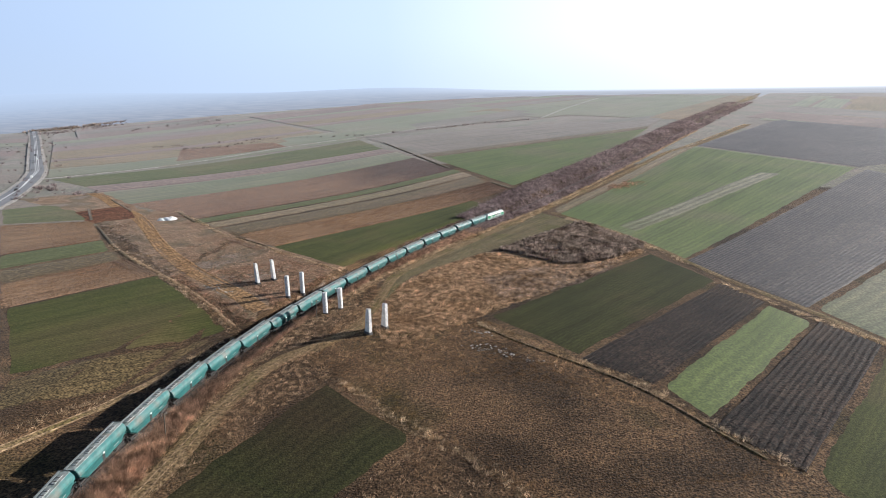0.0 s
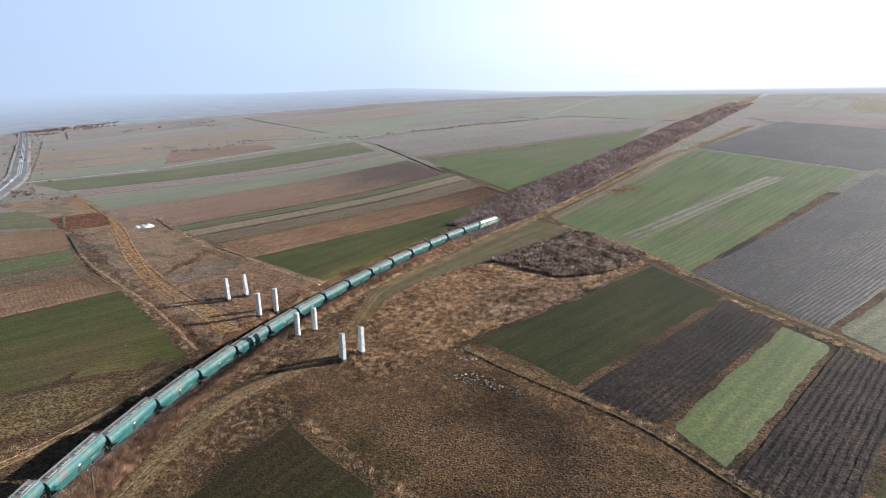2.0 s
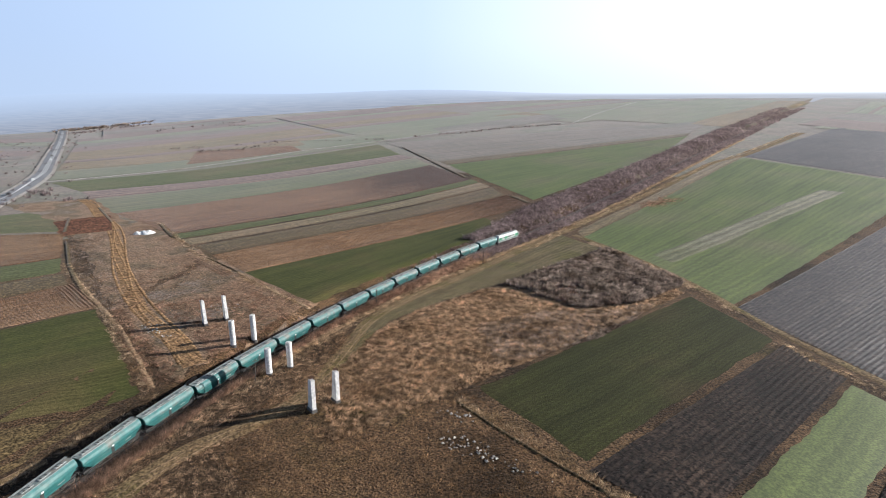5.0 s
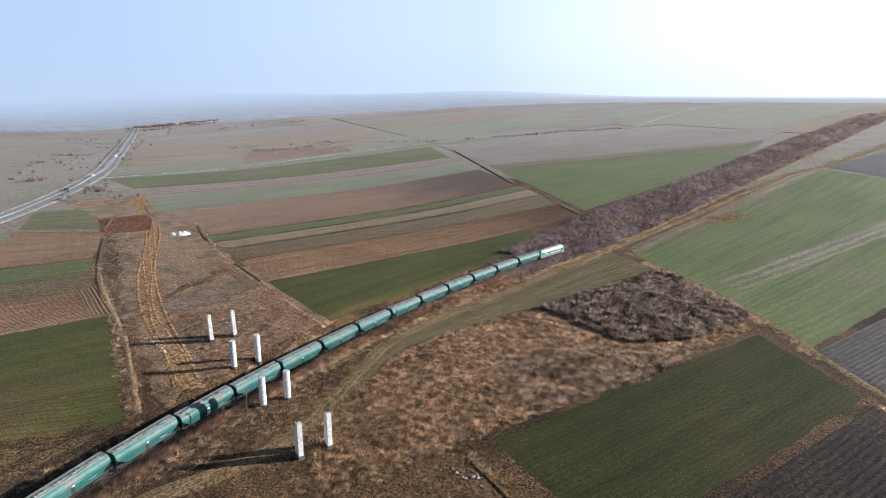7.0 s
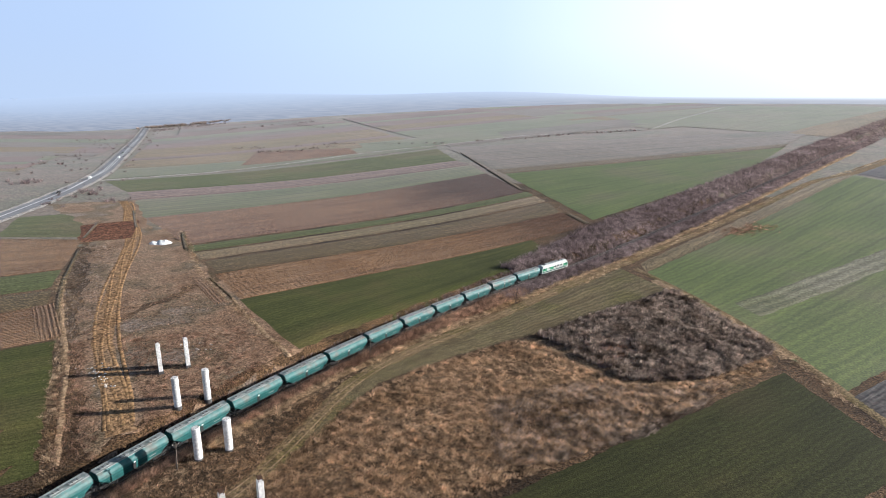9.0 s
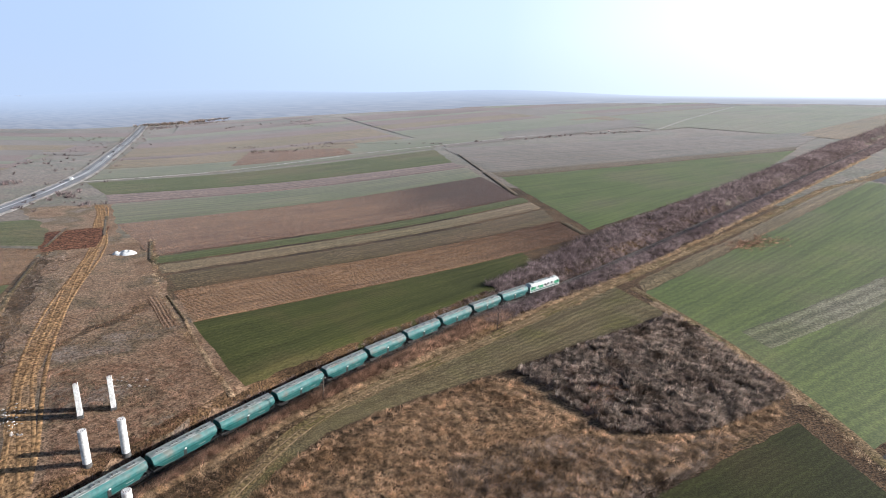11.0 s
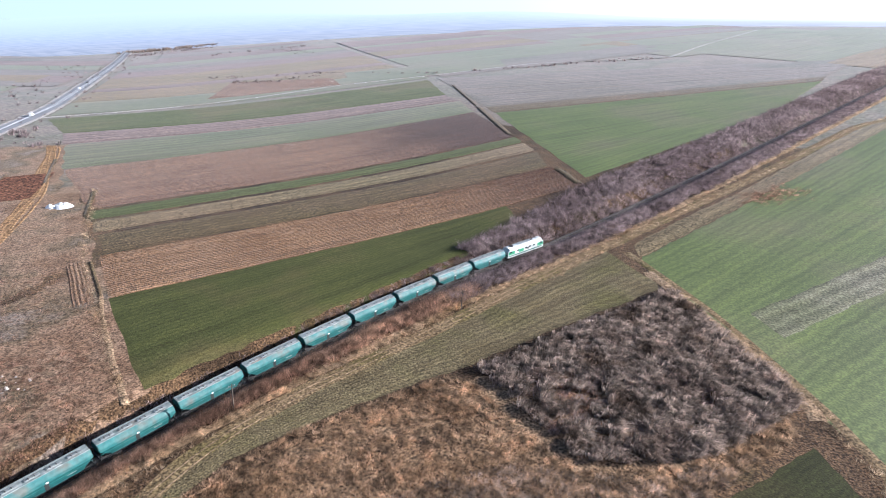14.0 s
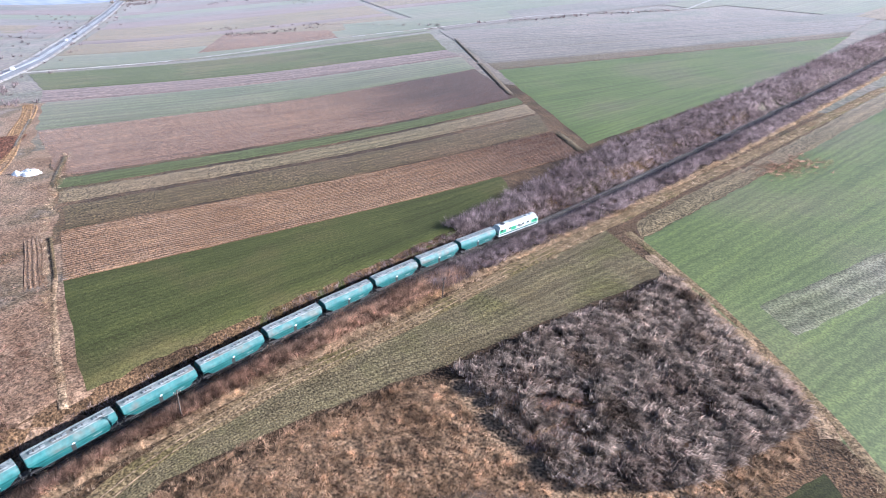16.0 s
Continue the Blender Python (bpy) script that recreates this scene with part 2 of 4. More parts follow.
    roof=material("dusty_roof_paint", [(0.22, 0.25, 0.235), (0.29, 0.31, 0.288), (0.155, 0.195, 0.182), (0.24, 0.215, 0.18)], 1.6, 0.6, 0.0, big=0.35, grain=0.25),
    iron=material("grimy_black_iron", [(0.03, 0.03, 0.03), (0.05, 0.045, 0.04)], 4, 0.7, grain=0.25),
    steel=material("worn_steel", [(0.30, 0.29, 0.28), (0.24, 0.22, 0.2)], 6, 0.35, metal=1.0, grain=0.25),
    white=material("white_paint", [(0.74, 0.74, 0.70), (0.80, 0.80, 0.77)], 3, 0.5, grain=0.25),
    lgreen=material("bright_green_paint", [(0.04, 0.30, 0.14), (0.06, 0.36, 0.18)], 3, 0.45, grain=0.25),
    glass=material("dark_glass", [(0.02, 0.025, 0.03), (0.03, 0.035, 0.04)], 3, 0.1, grain=0.25),
    ballast=material("dirty_ballast", [(0.10, 0.085, 0.075), (0.14, 0.12, 0.105), (0.18, 0.155, 0.135)], 4, 0.95, 0.1, 8),
    wood=material("weathered_wood", [(0.10, 0.08, 0.065), (0.15, 0.125, 0.10)], 4, 0.9, grain=0.25),
)


# ---- helpers of the scene ----
def part(name, bm, mat, parent=None, label="", smooth=False):
    me = bpy.data.meshes.new(name)
    bm.normal_update()
    bm.to_mesh(me)
    bm.free()
    if smooth:
        for p in me.polygons:
            p.use_smooth = True
    me.materials.append(M[mat])
    ob = new(name, me)
    ob.parent = parent
    if label:
        ob["label"] = label
    return ob


def raw(name, verts, faces, mat, smooth=False, uvs=None):
    me = bpy.data.meshes.new(name)
    me.from_pydata(verts, [], faces)
    if uvs is not None:
        lay = me.uv_layers.new(name="UVMap")
        idx = np.empty(len(me.loops), dtype=np.int32)
        me.loops.foreach_get("vertex_index", idx)
        lay.data.foreach_set("uv", np.asarray(uvs, dtype=np.float32)[idx].ravel())
    me.materials.append(M[mat])
    if smooth:
        me.polygons.foreach_set("use_smooth", [True] * len(me.polygons))
    me.update()
    return new(name, me)


def box(bm, cx, cy, cz, sx, sy, sz, bevel=0.0, rot=None):
    r = bmesh.ops.create_cube(bm, size=1.0)["verts"]
    bmesh.ops.scale(bm, vec=(sx, sy, sz), verts=r)
    if bevel:
        es = list({e for v in r for e in v.link_edges})
        r = bmesh.ops.bevel(bm, geom=es, offset=bevel, segments=2, affect="EDGES", profile=0.5)["verts"]
    if rot:
        bmesh.ops.rotate(bm, cent=(0, 0, 0), matrix=rot, verts=r)
    bmesh.ops.translate(bm, vec=(cx, cy, cz), verts=r)
    return r


def rod(bm, a, b, r, seg=8, r2=None):
    a, b = Vector(a), Vector(b)
    d = b - a
    v = bmesh.ops.create_cone(bm, cap_ends=True, segments=seg, radius1=r, radius2=r if r2 is None else r2, depth=d.length)["verts"]
    bmesh.ops.transform(bm, matrix=Matrix.Translation((a + b) / 2) @ d.to_track_quat("Z", "Y").to_matrix().to_4x4(), verts=v)
    return v


def ramp_up(v, w):
    return 0.5 * (v + np.sqrt(v * v + w * w))


def plain(x, y):
    """Height of the open country: level near the line, rising slowly to the north-east."""
    u = y + 0.4 * np.minimum(x, 60.0)
    z = 0.068 * (ramp_up(u - 255, 60) - ramp_up(-255.0, 60)) - 0.068 * (ramp_up(u - 1250, 200) - ramp_up(-1250.0, 200))
    r = np.hypot(x + 40, y - 60)
    z = z + 20 * np.exp(-(((x + 930) / 420) ** 2 + ((y - 2270) / 420) ** 2))
    return z + 0.016 * (ramp_up(r - 900, 300) - ramp_up(-900.0, 300))


def line_x(y):
    """The railway's centre line, curving through the country."""
    y = np.asarray(y, dtype=float)
    w = (np.clip(y, 25.0, 280.0) - 160) / 120
    return -86.2 + 15.46 * w + 18.0 * w**2 - 4.13 * w**3 + 1.92 * w**4 + 0.335 * np.maximum(y - 280, 0) - 0.40 * np.minimum(y - 25, 0)


def rail_z(y):
    """Height of the rails: a low bank at one end, a shallow cutting further on."""
    y = np.asarray(y, dtype=float)
    w = (np.clip(y, 40.0, 280.0) - 160) / 120
    return -3.0 + 1.0 * w + 3.62 * w**2 - 2.45 * w**3 + plain(line_x(y), y) - plain(line_x(np.minimum(y, 280.0)), np.minimum(y, 280.0))


def bed(x, y):
    """Ground with the shallow cutting of the railway in it."""
    p = plain(x, y)
    d = np.abs(x - line_x(y))
    f = np.clip((8.5 - d) / 5.0, 0, 1)
    f = f * f * (3 - 2 * f)
    side = x - line_x(y)
    west = np.clip((128 - y) / 34, 0, 1) * np.clip((-side - 2.6) / 3, 0, 1) * np.clip((30 + side) / 13, 0, 1)
    return p + f * (rail_z(y) - 0.75 - p) - 2.3 * west * (1 - f * np.clip(-rail_z(y) / 3, 0, 1))


# ---- ground ----
def build_ground():
    off = [0, 1.5, 3, 4.5, 6, 7.5, 9, 11, 13, 16, 20]
    while off[-1] < 5200:
        off.append(off[-1] + max(5, (off[-1] - 60) * 0.09))
    off = np.array([-o for o in off[:0:-1]] + off)
    ys = list(np.arange(-120, 520, 5.0))
    while ys[-1] < 5200:
        ys.append(ys[-1] + max(5, (ys[-1] - 450) * 0.08))
    step, y = 10.0, -120.0
    while y > -4000:
        y -= step
        step *= 1.25
        ys.insert(0, y)
    ys = np.array(ys)
    X = line_x(ys)[:, None] + off[None, :]
    Y = np.repeat(ys[:, None], len(off), 1)
    Z = bed(X, Y)
    n, m = X.shape
    verts = np.stack([X, Y, Z], -1).reshape(-1, 3)
    i = np.arange((n - 1) * (m - 1))
    a = (i // (m - 1)) * m + i % (m - 1)
    faces = np.stack([a, a + 1, a + m + 1, a + m], 1)
    ob = raw("ground", verts.tolist(), faces.tolist(), "ground", smooth=True)
    ob.data.materials.append(M["country"])
    mid = (X[:-1, :-1] + X[1:, 1:]) / 2, (Y[:-1, :-1] + Y[1:, 1:]) / 2
    ob.data.polygons.foreach_set("material_index", ((mid[1] > 430) | (mid[0] < -255) | (mid[0] > 120)).astype(np.int32).ravel())
    tagged(ob, "brown winter grassland rolling out to the horizon", "ground", kind="structure")


build_ground()
LIFT = [0.05]


def resample(pts, s):
    """Points along a line of points, at the shares s of its length."""
    p = np.array(pts, float)
    seg = np.r_[0, np.cumsum(np.hypot(*np.diff(p, axis=0).T))] / np.hypot(*np.diff(p, axis=0).T).sum()
    return np.stack([np.interp(s, seg, p[:, 0]), np.interp(s, seg, p[:, 1])], -1)


def strip(name, label, mat, one, other, ridge=0.0, pitch=1.5, wob=0.6, raised=0.0):
    """A field between two side lines, given from the same end; its rows run along them. ridge: depth of its furrows."""
    one, other = np.array(one, float), np.array(other, float)
    length = (np.hypot(*np.diff(one, axis=0).T).sum() + np.hypot(*np.diff(other, axis=0).T).sum()) / 2
    width = (np.hypot(*(other[0] - one[0])) + np.hypot(*(other[-1] - one[-1]))) / 2
    n = int(np.clip(length / 3, 6, 120))
    m = int(np.clip(width / (pitch / 4) if ridge else width / 3, 6, 240))
    cut = np.linspace(0, 1, n + 1)
    s, t = np.meshgrid(cut, np.linspace(0, 1, m + 1), indexing="ij")
    t3 = t[..., None]
    P = resample(one, cut)[:, None, :] * (1 - t3) + resample(other, cut)[:, None, :] * t3
    x, y = P[..., 0], P[..., 1]
    if ridge:
        wob *= 0.25
    x = x + wob * np.sin(y * 0.35 + x * 0.13) * 0.5 + wob * 0.5 * np.sin(y * 0.9)
    y = y + wob * np.sin(x * 0.31) * 0.5
    LIFT[0] = 0.04 + (LIFT[0] + 0.007 - 0.04) % 0.05
    dist = np.hypot(x, y - 60)
    edge = (s < 1e-6) | (s > 1 - 1e-6) | (t < 1e-6) | (t > 1 - 1e-6)
    z = bed(x, y) + LIFT[0] + raised + np.clip(dist - 300, 0, 1500) * 0.0009 - 0.14 * edge
    u, v = t * width, s * length
    if ridge:
        z = z + ridge * (0.5 + 0.5 * np.sin(2 * math.pi * u / pitch + 0.25 * np.sin(v * 0.11))) + ridge * 0.5 * np.random.default_rng(7 * m + n).random(z.shape)
    verts = np.stack([x, y, z], -1).reshape(-1, 3)
    i = np.arange(n * m)
    q = (i // m) * (m + 1) + i % m
    faces = np.stack([q, q + m + 1, q + m + 2, q + 1], 1)
    area = (one[-1][0] - one[0][0]) * (other[0][1] - one[0][1]) - (one[-1][1] - one[0][1]) * (other[0][0] - one[0][0])
    if area < 0:
        faces = faces[:, ::-1]
    ob = raw(name, verts.tolist(), faces.tolist(), mat, smooth=not ridge, uvs=np.stack([u, v], -1).reshape(-1, 2))
    return tagged(ob, label, "field", group="fields", kind="structure")


def field(name, label, mat, a, b, c, d, ridge=0.0, pitch=1.5, wob=0.6, raised=0.0):
    """A field between four corners; rows run from side a-d to side b-c."""
    return strip(name, label, mat, (a, b), (d, c), ridge, pitch, wob, raised)


# trampled ground between the piers and the road
field("waste_ground", "trampled orange-brown waste ground near the piers", "waste", (-96, 107), (-89, 162.5), (-163, 197.5), (-152, 136), wob=2.2)
field("waste_ground", "trampled waste ground round the gravel heap", "waste", (-151, 136), (-165, 195), (-250, 236), (-262, 203), wob=2.2)
field("waste_ground", "trampled ground beside the road works", "waste", (-257, 203), (-250, 228), (-340, 276), (-372, 240), wob=2.2)
# the strips between the railway and the country road
near_line = [(float(line_x(v)) - float(np.interp(v, [160, 215, 250, 285], [4.7, 4.9, 6.8, 14.5])), v) for v in (161, 180, 200, 220, 240, 255, 270, 285)]
strip("wheat_field", "dark green winter wheat beside the railway", "green", ((-138, 181), (-80.5, 300)), near_line, raised=0.12)
field("ploughed_field", "dry tan ploughed field in long furrows", "plough_tan", (-166.4, 195.2), (-83.4, 357), (-62.5, 337), (-137.3, 180.9), 0.17, 1.25)
field("ploughed_field", "narrow ploughed headland beside a ditch", "plough_tan", (-170, 187.5), (-139, 173.2), (-136.8, 177.6), (-168, 191.6), 0.1, 0.95)
field("bare_field", "bare brown field strip", "brown", (-187, 203.3), (-99.7, 381.8), (-83.4, 357), (-166.4, 195.2))
field("stubble_field", "pale tan stubble strip", "tan", (-200.8, 209.9), (-113, 395.4), (-99.7, 381.8), (-187, 203.3))
field("wheat_field", "narrow green wheat strip", "green_mid", (-212.9, 216.2), (-122.2, 405.3), (-113, 395.4), (-200.8, 209.9))
field("ploughed_field", "reddish ploughed field turning dark at one end", "plough_red", (-283.7, 243.9), (-178, 461.5), (-123, 404.9), (-212.9, 216.2))
field("wheat_field", "sparse grey-green wheat strip", "green_pale", (-341.4, 274), (-208.5, 496.4), (-178, 461.5), (-283.7, 243.9))
field("bare_field", "fallow strip in haze-paled tan", "hazed_red_fallow", (-374.8, 291.5), (-233, 517.3), (-208.5, 496.4), (-341.4, 274))
field("wheat_field", "green wheat strip beside a field path", "green_mid", (-439.4, 314), (-293.9, 588.6), (-233, 517.3), (-374.8, 291.5))
field("wheat_field", "broad green wheat field by the hedge", "green_bright", (-162.5, 463.3), (30, 650), (4, 525), (-63.6, 344))
field("bare_field", "dark bare strip curving along the wheat", "brown", (-178.7, 480.6), (33, 675), (30, 650), (-163, 463.5))
# next three strips: base colours paled to imitate haze
field("stubble_field", "fallow strip in haze-paled colour", "fallow", (-208, 515), (42, 710), (33, 675), (-178.7, 480.6))
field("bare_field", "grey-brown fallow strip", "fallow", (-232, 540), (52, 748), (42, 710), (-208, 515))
field("stubble_field", "fallow field beyond the strips in haze-paled colour", "fallow", (-290, 600), (62, 800), (52, 748), (-232, 540))
# south of the railway
strip("stubble_field", "grey-green stubble between track and reeds", "stubble", ((-70, 134), (-72.6, 150), (-70.4, 163), (-65.9, 185), (-56.3, 216), (-47.4, 248), (-37, 278)), ((-62.5, 133), (-65.5, 146), (-66, 158), (-60.6, 171), (-52.2, 187.5), (-44.2, 201.5), (-29.8, 230.8), (-14.5, 259)))
strip("reed_litter", "trodden tan litter under the dry reeds", "reed_litter", ((-64, 118), (-64, 150), (-60.6, 171), (-52.2, 187.5), (-44, 201)), ((-44, 108), (-35, 129), (-20, 156), (-6, 180), (12, 216)), wob=2.0)
field("wheat_field", "green winter wheat below the reeds", "green_dark", (-33, 130.5), (16, 214.5), (37.5, 182.5), (-4.5, 111.1))
field("ploughed_field", "dark freshly ploughed strip", "plough_black", (-4.2, 110.9), (37, 180), (47.0, 164.6), (12.2, 103.2), 0.22, 1.5)
field("wheat_field", "bright green wheat strip", "green_bright", (12.4, 103), (47.2, 164.2), (57.4, 152.4), (22.3, 89.8))
field("ploughed_field", "black freshly ploughed strip", "plough_black", (22.4, 89.2), (57.6, 152.2), (67.5, 139.4), (34.6, 79.4), 0.25, 1.5)
field("wheat_field", "green wheat at the end of the strips", "green", (35, 79), (67.8, 139), (112, 92), (62, 38))
field("ploughed_field", "broad dark ploughed field", "plough_dark", (28.6, 204.2), (160.7, 422.7), (195.3, 359.4), (57.6, 163), 0.1, 1.7)
field("wheat_field", "broad green wheat field beside the hedge", "green_bright", (-27, 275), (65, 517), (156.3, 429), (28.2, 205.6))
field("stubble_field", "grey stubble band in the wheat", "grey_stubble", (1, 254), (92, 405), (108, 400), (11.5, 243), raised=0.06, wob=0.5)
field("wheat_field", "green field beyond the ploughed land", "green_pale", (58.3, 161.8), (191.8, 352), (230, 290), (78, 127.9))
field("ploughed_field", "distant dark ploughed band", "plough_dark", (67, 522), (190, 760), (330, 560), (160, 432))
field("wheat_field", "distant pale green field", "green_pale", (195, 362), (330, 560), (480, 420), (240, 290))
field("wheat_field", "near dark olive field", "olive", (-66, 40), (-58.5, 84.5), (-30.1, 69.5), (-42, 38))
strip("bare_field", "grey-brown fallow strip beside the dirt track", "tan", ((-31, 284), (-20.5, 315), (-7.5, 347), (17.5, 415), (45, 490), (62, 518)), ((-26, 274), (66, 517)))
# west of the railway
field("ploughed_field", "dark reddish ploughed field with scrub", "plough_red", (-424, 431), (-360, 541), (-405, 579), (-500, 522))
field("wheat_field", "pale green wheat beyond the field path", "green_pale", (-359, 550), (-253, 691), (-302, 769), (-423, 613), raised=0.05)
field("wheat_field", "dark green wheat west of the railway", "green", (-176, 95), (-156, 137), (-97.5, 105), (-130, 63))
field("bare_field", "brown headland of the wheat", "brown", (-129.8, 63.2), (-101, 103), (-100.5, 72), (-117.2, 50))
field("ploughed_field", "orange-brown ploughed strip", "plough_tan", (-199.8, 111.2), (-184, 148.5), (-155.5, 136), (-175.7, 94.6), 0.14, 1.25)
field("bare_field", "olive-brown strip", "brown", (-222, 118), (-200, 157.5), (-184, 148.5), (-199.8, 111.2))
field("wheat_field", "thin green strip", "green_mid", (-240.2, 138.8), (-221.3, 171.5), (-200, 157.5), (-222, 118))
field("ploughed_field", "pale orange ploughed field", "plough_tan", (-299, 179), (-262, 200), (-221.3, 170.4), (-240.2, 138.8), 0.1, 1.25)
field("wheat_field", "grey-green wheat by the road", "green_mid", (-343.7, 209.7), (-314, 256), (-263.7, 202.5), (-301.7, 180.9))
field("bare_soil", "patch of red turned soil", "turned_red", (-296, 216), (-282, 243), (-242, 214), (-258, 195.5), raised=0.07)
field("ploughed_field", "ploughed headland beside the waste ground", "plough_tan", (-185, 149.2), (-156, 136.8), (-158.5, 131.5), (-187.5, 144), 0.16, 1.1, raised=0.05)
# beyond the road and towards the horizon
rng = np.random.default_rng(4)
# distant strips: paler, greyer base colours stand in for haze
tones = ["fallow", "hazed_red_fallow", "fallow", "hazed_red_fallow", "tan", "green_pale", "fallow", "green_pale"]
words = {"brown": "distant bare brown strip", "tan": "distant pale stubble strip", "green_pale": "distant pale green strip", "fallow": "distant fallow strip in haze-greyed colour", "hazed_red_fallow": "distant ploughed strip in haze-paled pink"}
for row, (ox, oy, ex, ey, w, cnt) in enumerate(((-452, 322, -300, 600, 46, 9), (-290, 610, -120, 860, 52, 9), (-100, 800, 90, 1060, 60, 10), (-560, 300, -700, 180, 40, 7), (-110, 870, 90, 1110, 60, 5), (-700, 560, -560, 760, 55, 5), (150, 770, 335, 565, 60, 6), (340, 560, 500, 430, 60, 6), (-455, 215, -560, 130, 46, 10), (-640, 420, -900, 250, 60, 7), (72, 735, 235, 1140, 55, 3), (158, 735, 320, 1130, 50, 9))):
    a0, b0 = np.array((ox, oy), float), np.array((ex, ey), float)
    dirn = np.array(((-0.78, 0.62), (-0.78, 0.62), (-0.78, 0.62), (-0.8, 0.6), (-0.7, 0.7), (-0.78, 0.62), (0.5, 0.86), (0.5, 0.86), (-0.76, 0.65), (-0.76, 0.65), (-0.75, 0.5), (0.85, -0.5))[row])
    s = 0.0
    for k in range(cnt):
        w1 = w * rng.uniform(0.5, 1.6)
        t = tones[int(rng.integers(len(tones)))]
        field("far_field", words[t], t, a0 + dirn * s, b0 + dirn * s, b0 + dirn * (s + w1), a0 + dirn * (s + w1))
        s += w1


def ribbon(name, label, mat, pts, width, lift=0.0, category="road", sub=None, wob=0.3):
    """A strip of ground along a smooth line through pts."""
    p = np.array(pts, float)
    seg = np.r_[0, np.cumsum(np.hypot(*np.diff(p, axis=0).T))]
    s = np.arange(0, seg[-1] + 2, 2.0).clip(0, seg[-1])
    x, y = np.interp(s, seg, p[:, 0]), np.interp(s, seg, p[:, 1])
    k = np.ones(9) / 9
    for _ in range(2):
        x = np.convolve(np.pad(x, 4, mode="edge"), k, "valid")
        y = np.convolve(np.pad(y, 4, mode="edge"), k, "valid")
    tx, ty = np.gradient(x), np.gradient(y)
    ln = np.hypot(tx, ty) + 1e-6
    nx, ny = -ty / ln, tx / ln
    LIFT[0] = 0.10 + (LIFT[0] + 0.006 - 0.10) % 0.05
    cols = np.linspace(-0.5, 0.5, 5)
    V, U = [], []
    for j, c in enumerate(cols):
        w = width * (1 + wob * 0.4 * np.sin(s * 0.37 + j) * np.sin(s * 0.11))
        px, py = x + nx * c * w, y + ny * c * w
        dist = np.hypot(px, py - 60)
        V.append(np.stack([px, py, bed(px, py) + LIFT[0] + lift - (0.16 if j in (0, 4) and not lift else 0.0) + np.clip(dist - 300, 0, 1500) * 0.0009], -1))
        U.append(np.stack([np.full_like(s, (c + 0.5) * width), s], -1))
    V, U = np.stack(V, 1).reshape(-1, 3), np.stack(U, 1).reshape(-1, 2)
    i = np.arange((len(s) - 1) * 4)
    q = (i // 4) * 5 + i % 4
    faces = np.stack([q, q + 5, q + 6, q + 1], 1)[:, ::-1]
    ob = raw(name, V.tolist(), faces.tolist(), mat, True, U)
    if category:
        tagged(ob, label, category, kind="structure")
    return ob, (x, y, nx, ny, s)


def bank(label, pts, width, height, mat="plough_dark"):
    """A ridge of thrown-up earth."""
    ob, _ = ribbon("earth_bank", label, mat, pts, width, 0.0, "earth bank")
    rng = np.random.default_rng(len(pts) + int(width * 10))
    for i, v in enumerate(ob.data.vertices):
        c = i % 5
        v.co.z += height * (0.0, 0.7, 1.0, 0.7, 0.0)[c] * rng.uniform(0.6, 1.3) - (0.15 if c in (0, 4) else 0)
    return ob


def dirt_track(label, pts, width, mat="lane", ruts=True, rut_mat="rut", rut_w=0.55):
    ob, (x, y, nx, ny, s) = ribbon("dirt_track", label, mat, pts, width)
    if ruts:
        for k, o in enumerate((-0.75, 0.75) if width < 6 else (-2.6, -1.1, 0.3, 1.5, 2.8)):
            sway = (0.15 if width < 6 else 0.9) * np.sin(s * 0.055 + (0 if width < 6 else 1.7 * k))
            line = [(x[i] + nx[i] * (o + sway[i]), y[i] + ny[i] * (o + sway[i])) for i in range(0, len(x), 3)]
            r, _ = ribbon("wheel_rut", "", rut_mat, line, rut_w, category="")
            r.parent = ob
    return ob


dirt_track("two-rutted dirt track following the railway", [(-66, 30), (-70.5, 55.2), (-74.7, 75), (-74.9, 92.6), (-68.4, 97.8), (-63.5, 113.3), (-68.2, 140), (-72.5, 158), (-67, 182.5), (-59.3, 206.5), (-49.9, 241.1), (-43.2, 262.7), (-34.4, 286.2), (-24.1, 315.6), (-11, 347.7), (14.2, 415), (42, 490), (64.5, 520), (140, 690)], 5.2, rut_w=0.5)
dirt_track("narrow dirt track west of the line", [(-108, 20), (-104.5, 44.6), (-102.5, 53), (-100.5, 62), (-99.5, 72), (-98, 84)], 2.2)
dirt_track("grassy lane between the fields", [(-33, 280), (-15, 263), (-7, 255), (3.2, 243.2), (11.3, 232.3), (18, 223.5), (23.6, 214.6), (29.5, 202), (43.8, 178.5), (57.4, 162), (68.6, 140.4), (90, 108)], 3.2, ruts=False)
CLAY = [(-345, 270), (-325, 260.5), (-290, 240), (-257, 222.4), (-207.3, 184.7), (-168.6, 157.3), (-145.2, 141.2), (-132, 134), (-117.9, 128), (-105, 122), (-96, 116)]
dirt_track("orange clay track across the waste ground", CLAY, 7.5, "clay_lane", True, "orange", 1.3)
dirt_track("pale field path along the strips", [(-450, 309), (-415, 390), (-360, 540), (-298, 630), (-242, 720), (-108, 793), (-91, 926), (-42, 1168)], 4.5, "shoulder", False)
shoulder, _ = ribbon("road_shoulder", "pale gravel shoulder of the country road", "shoulder", [(-290, 130), (-350, 205), (-375, 233.6), (-414.6, 273), (-448, 305), (-500, 349), (-625, 441), (-868, 622), (-1101, 792)], 17.0, 0.1, wob=0.15)
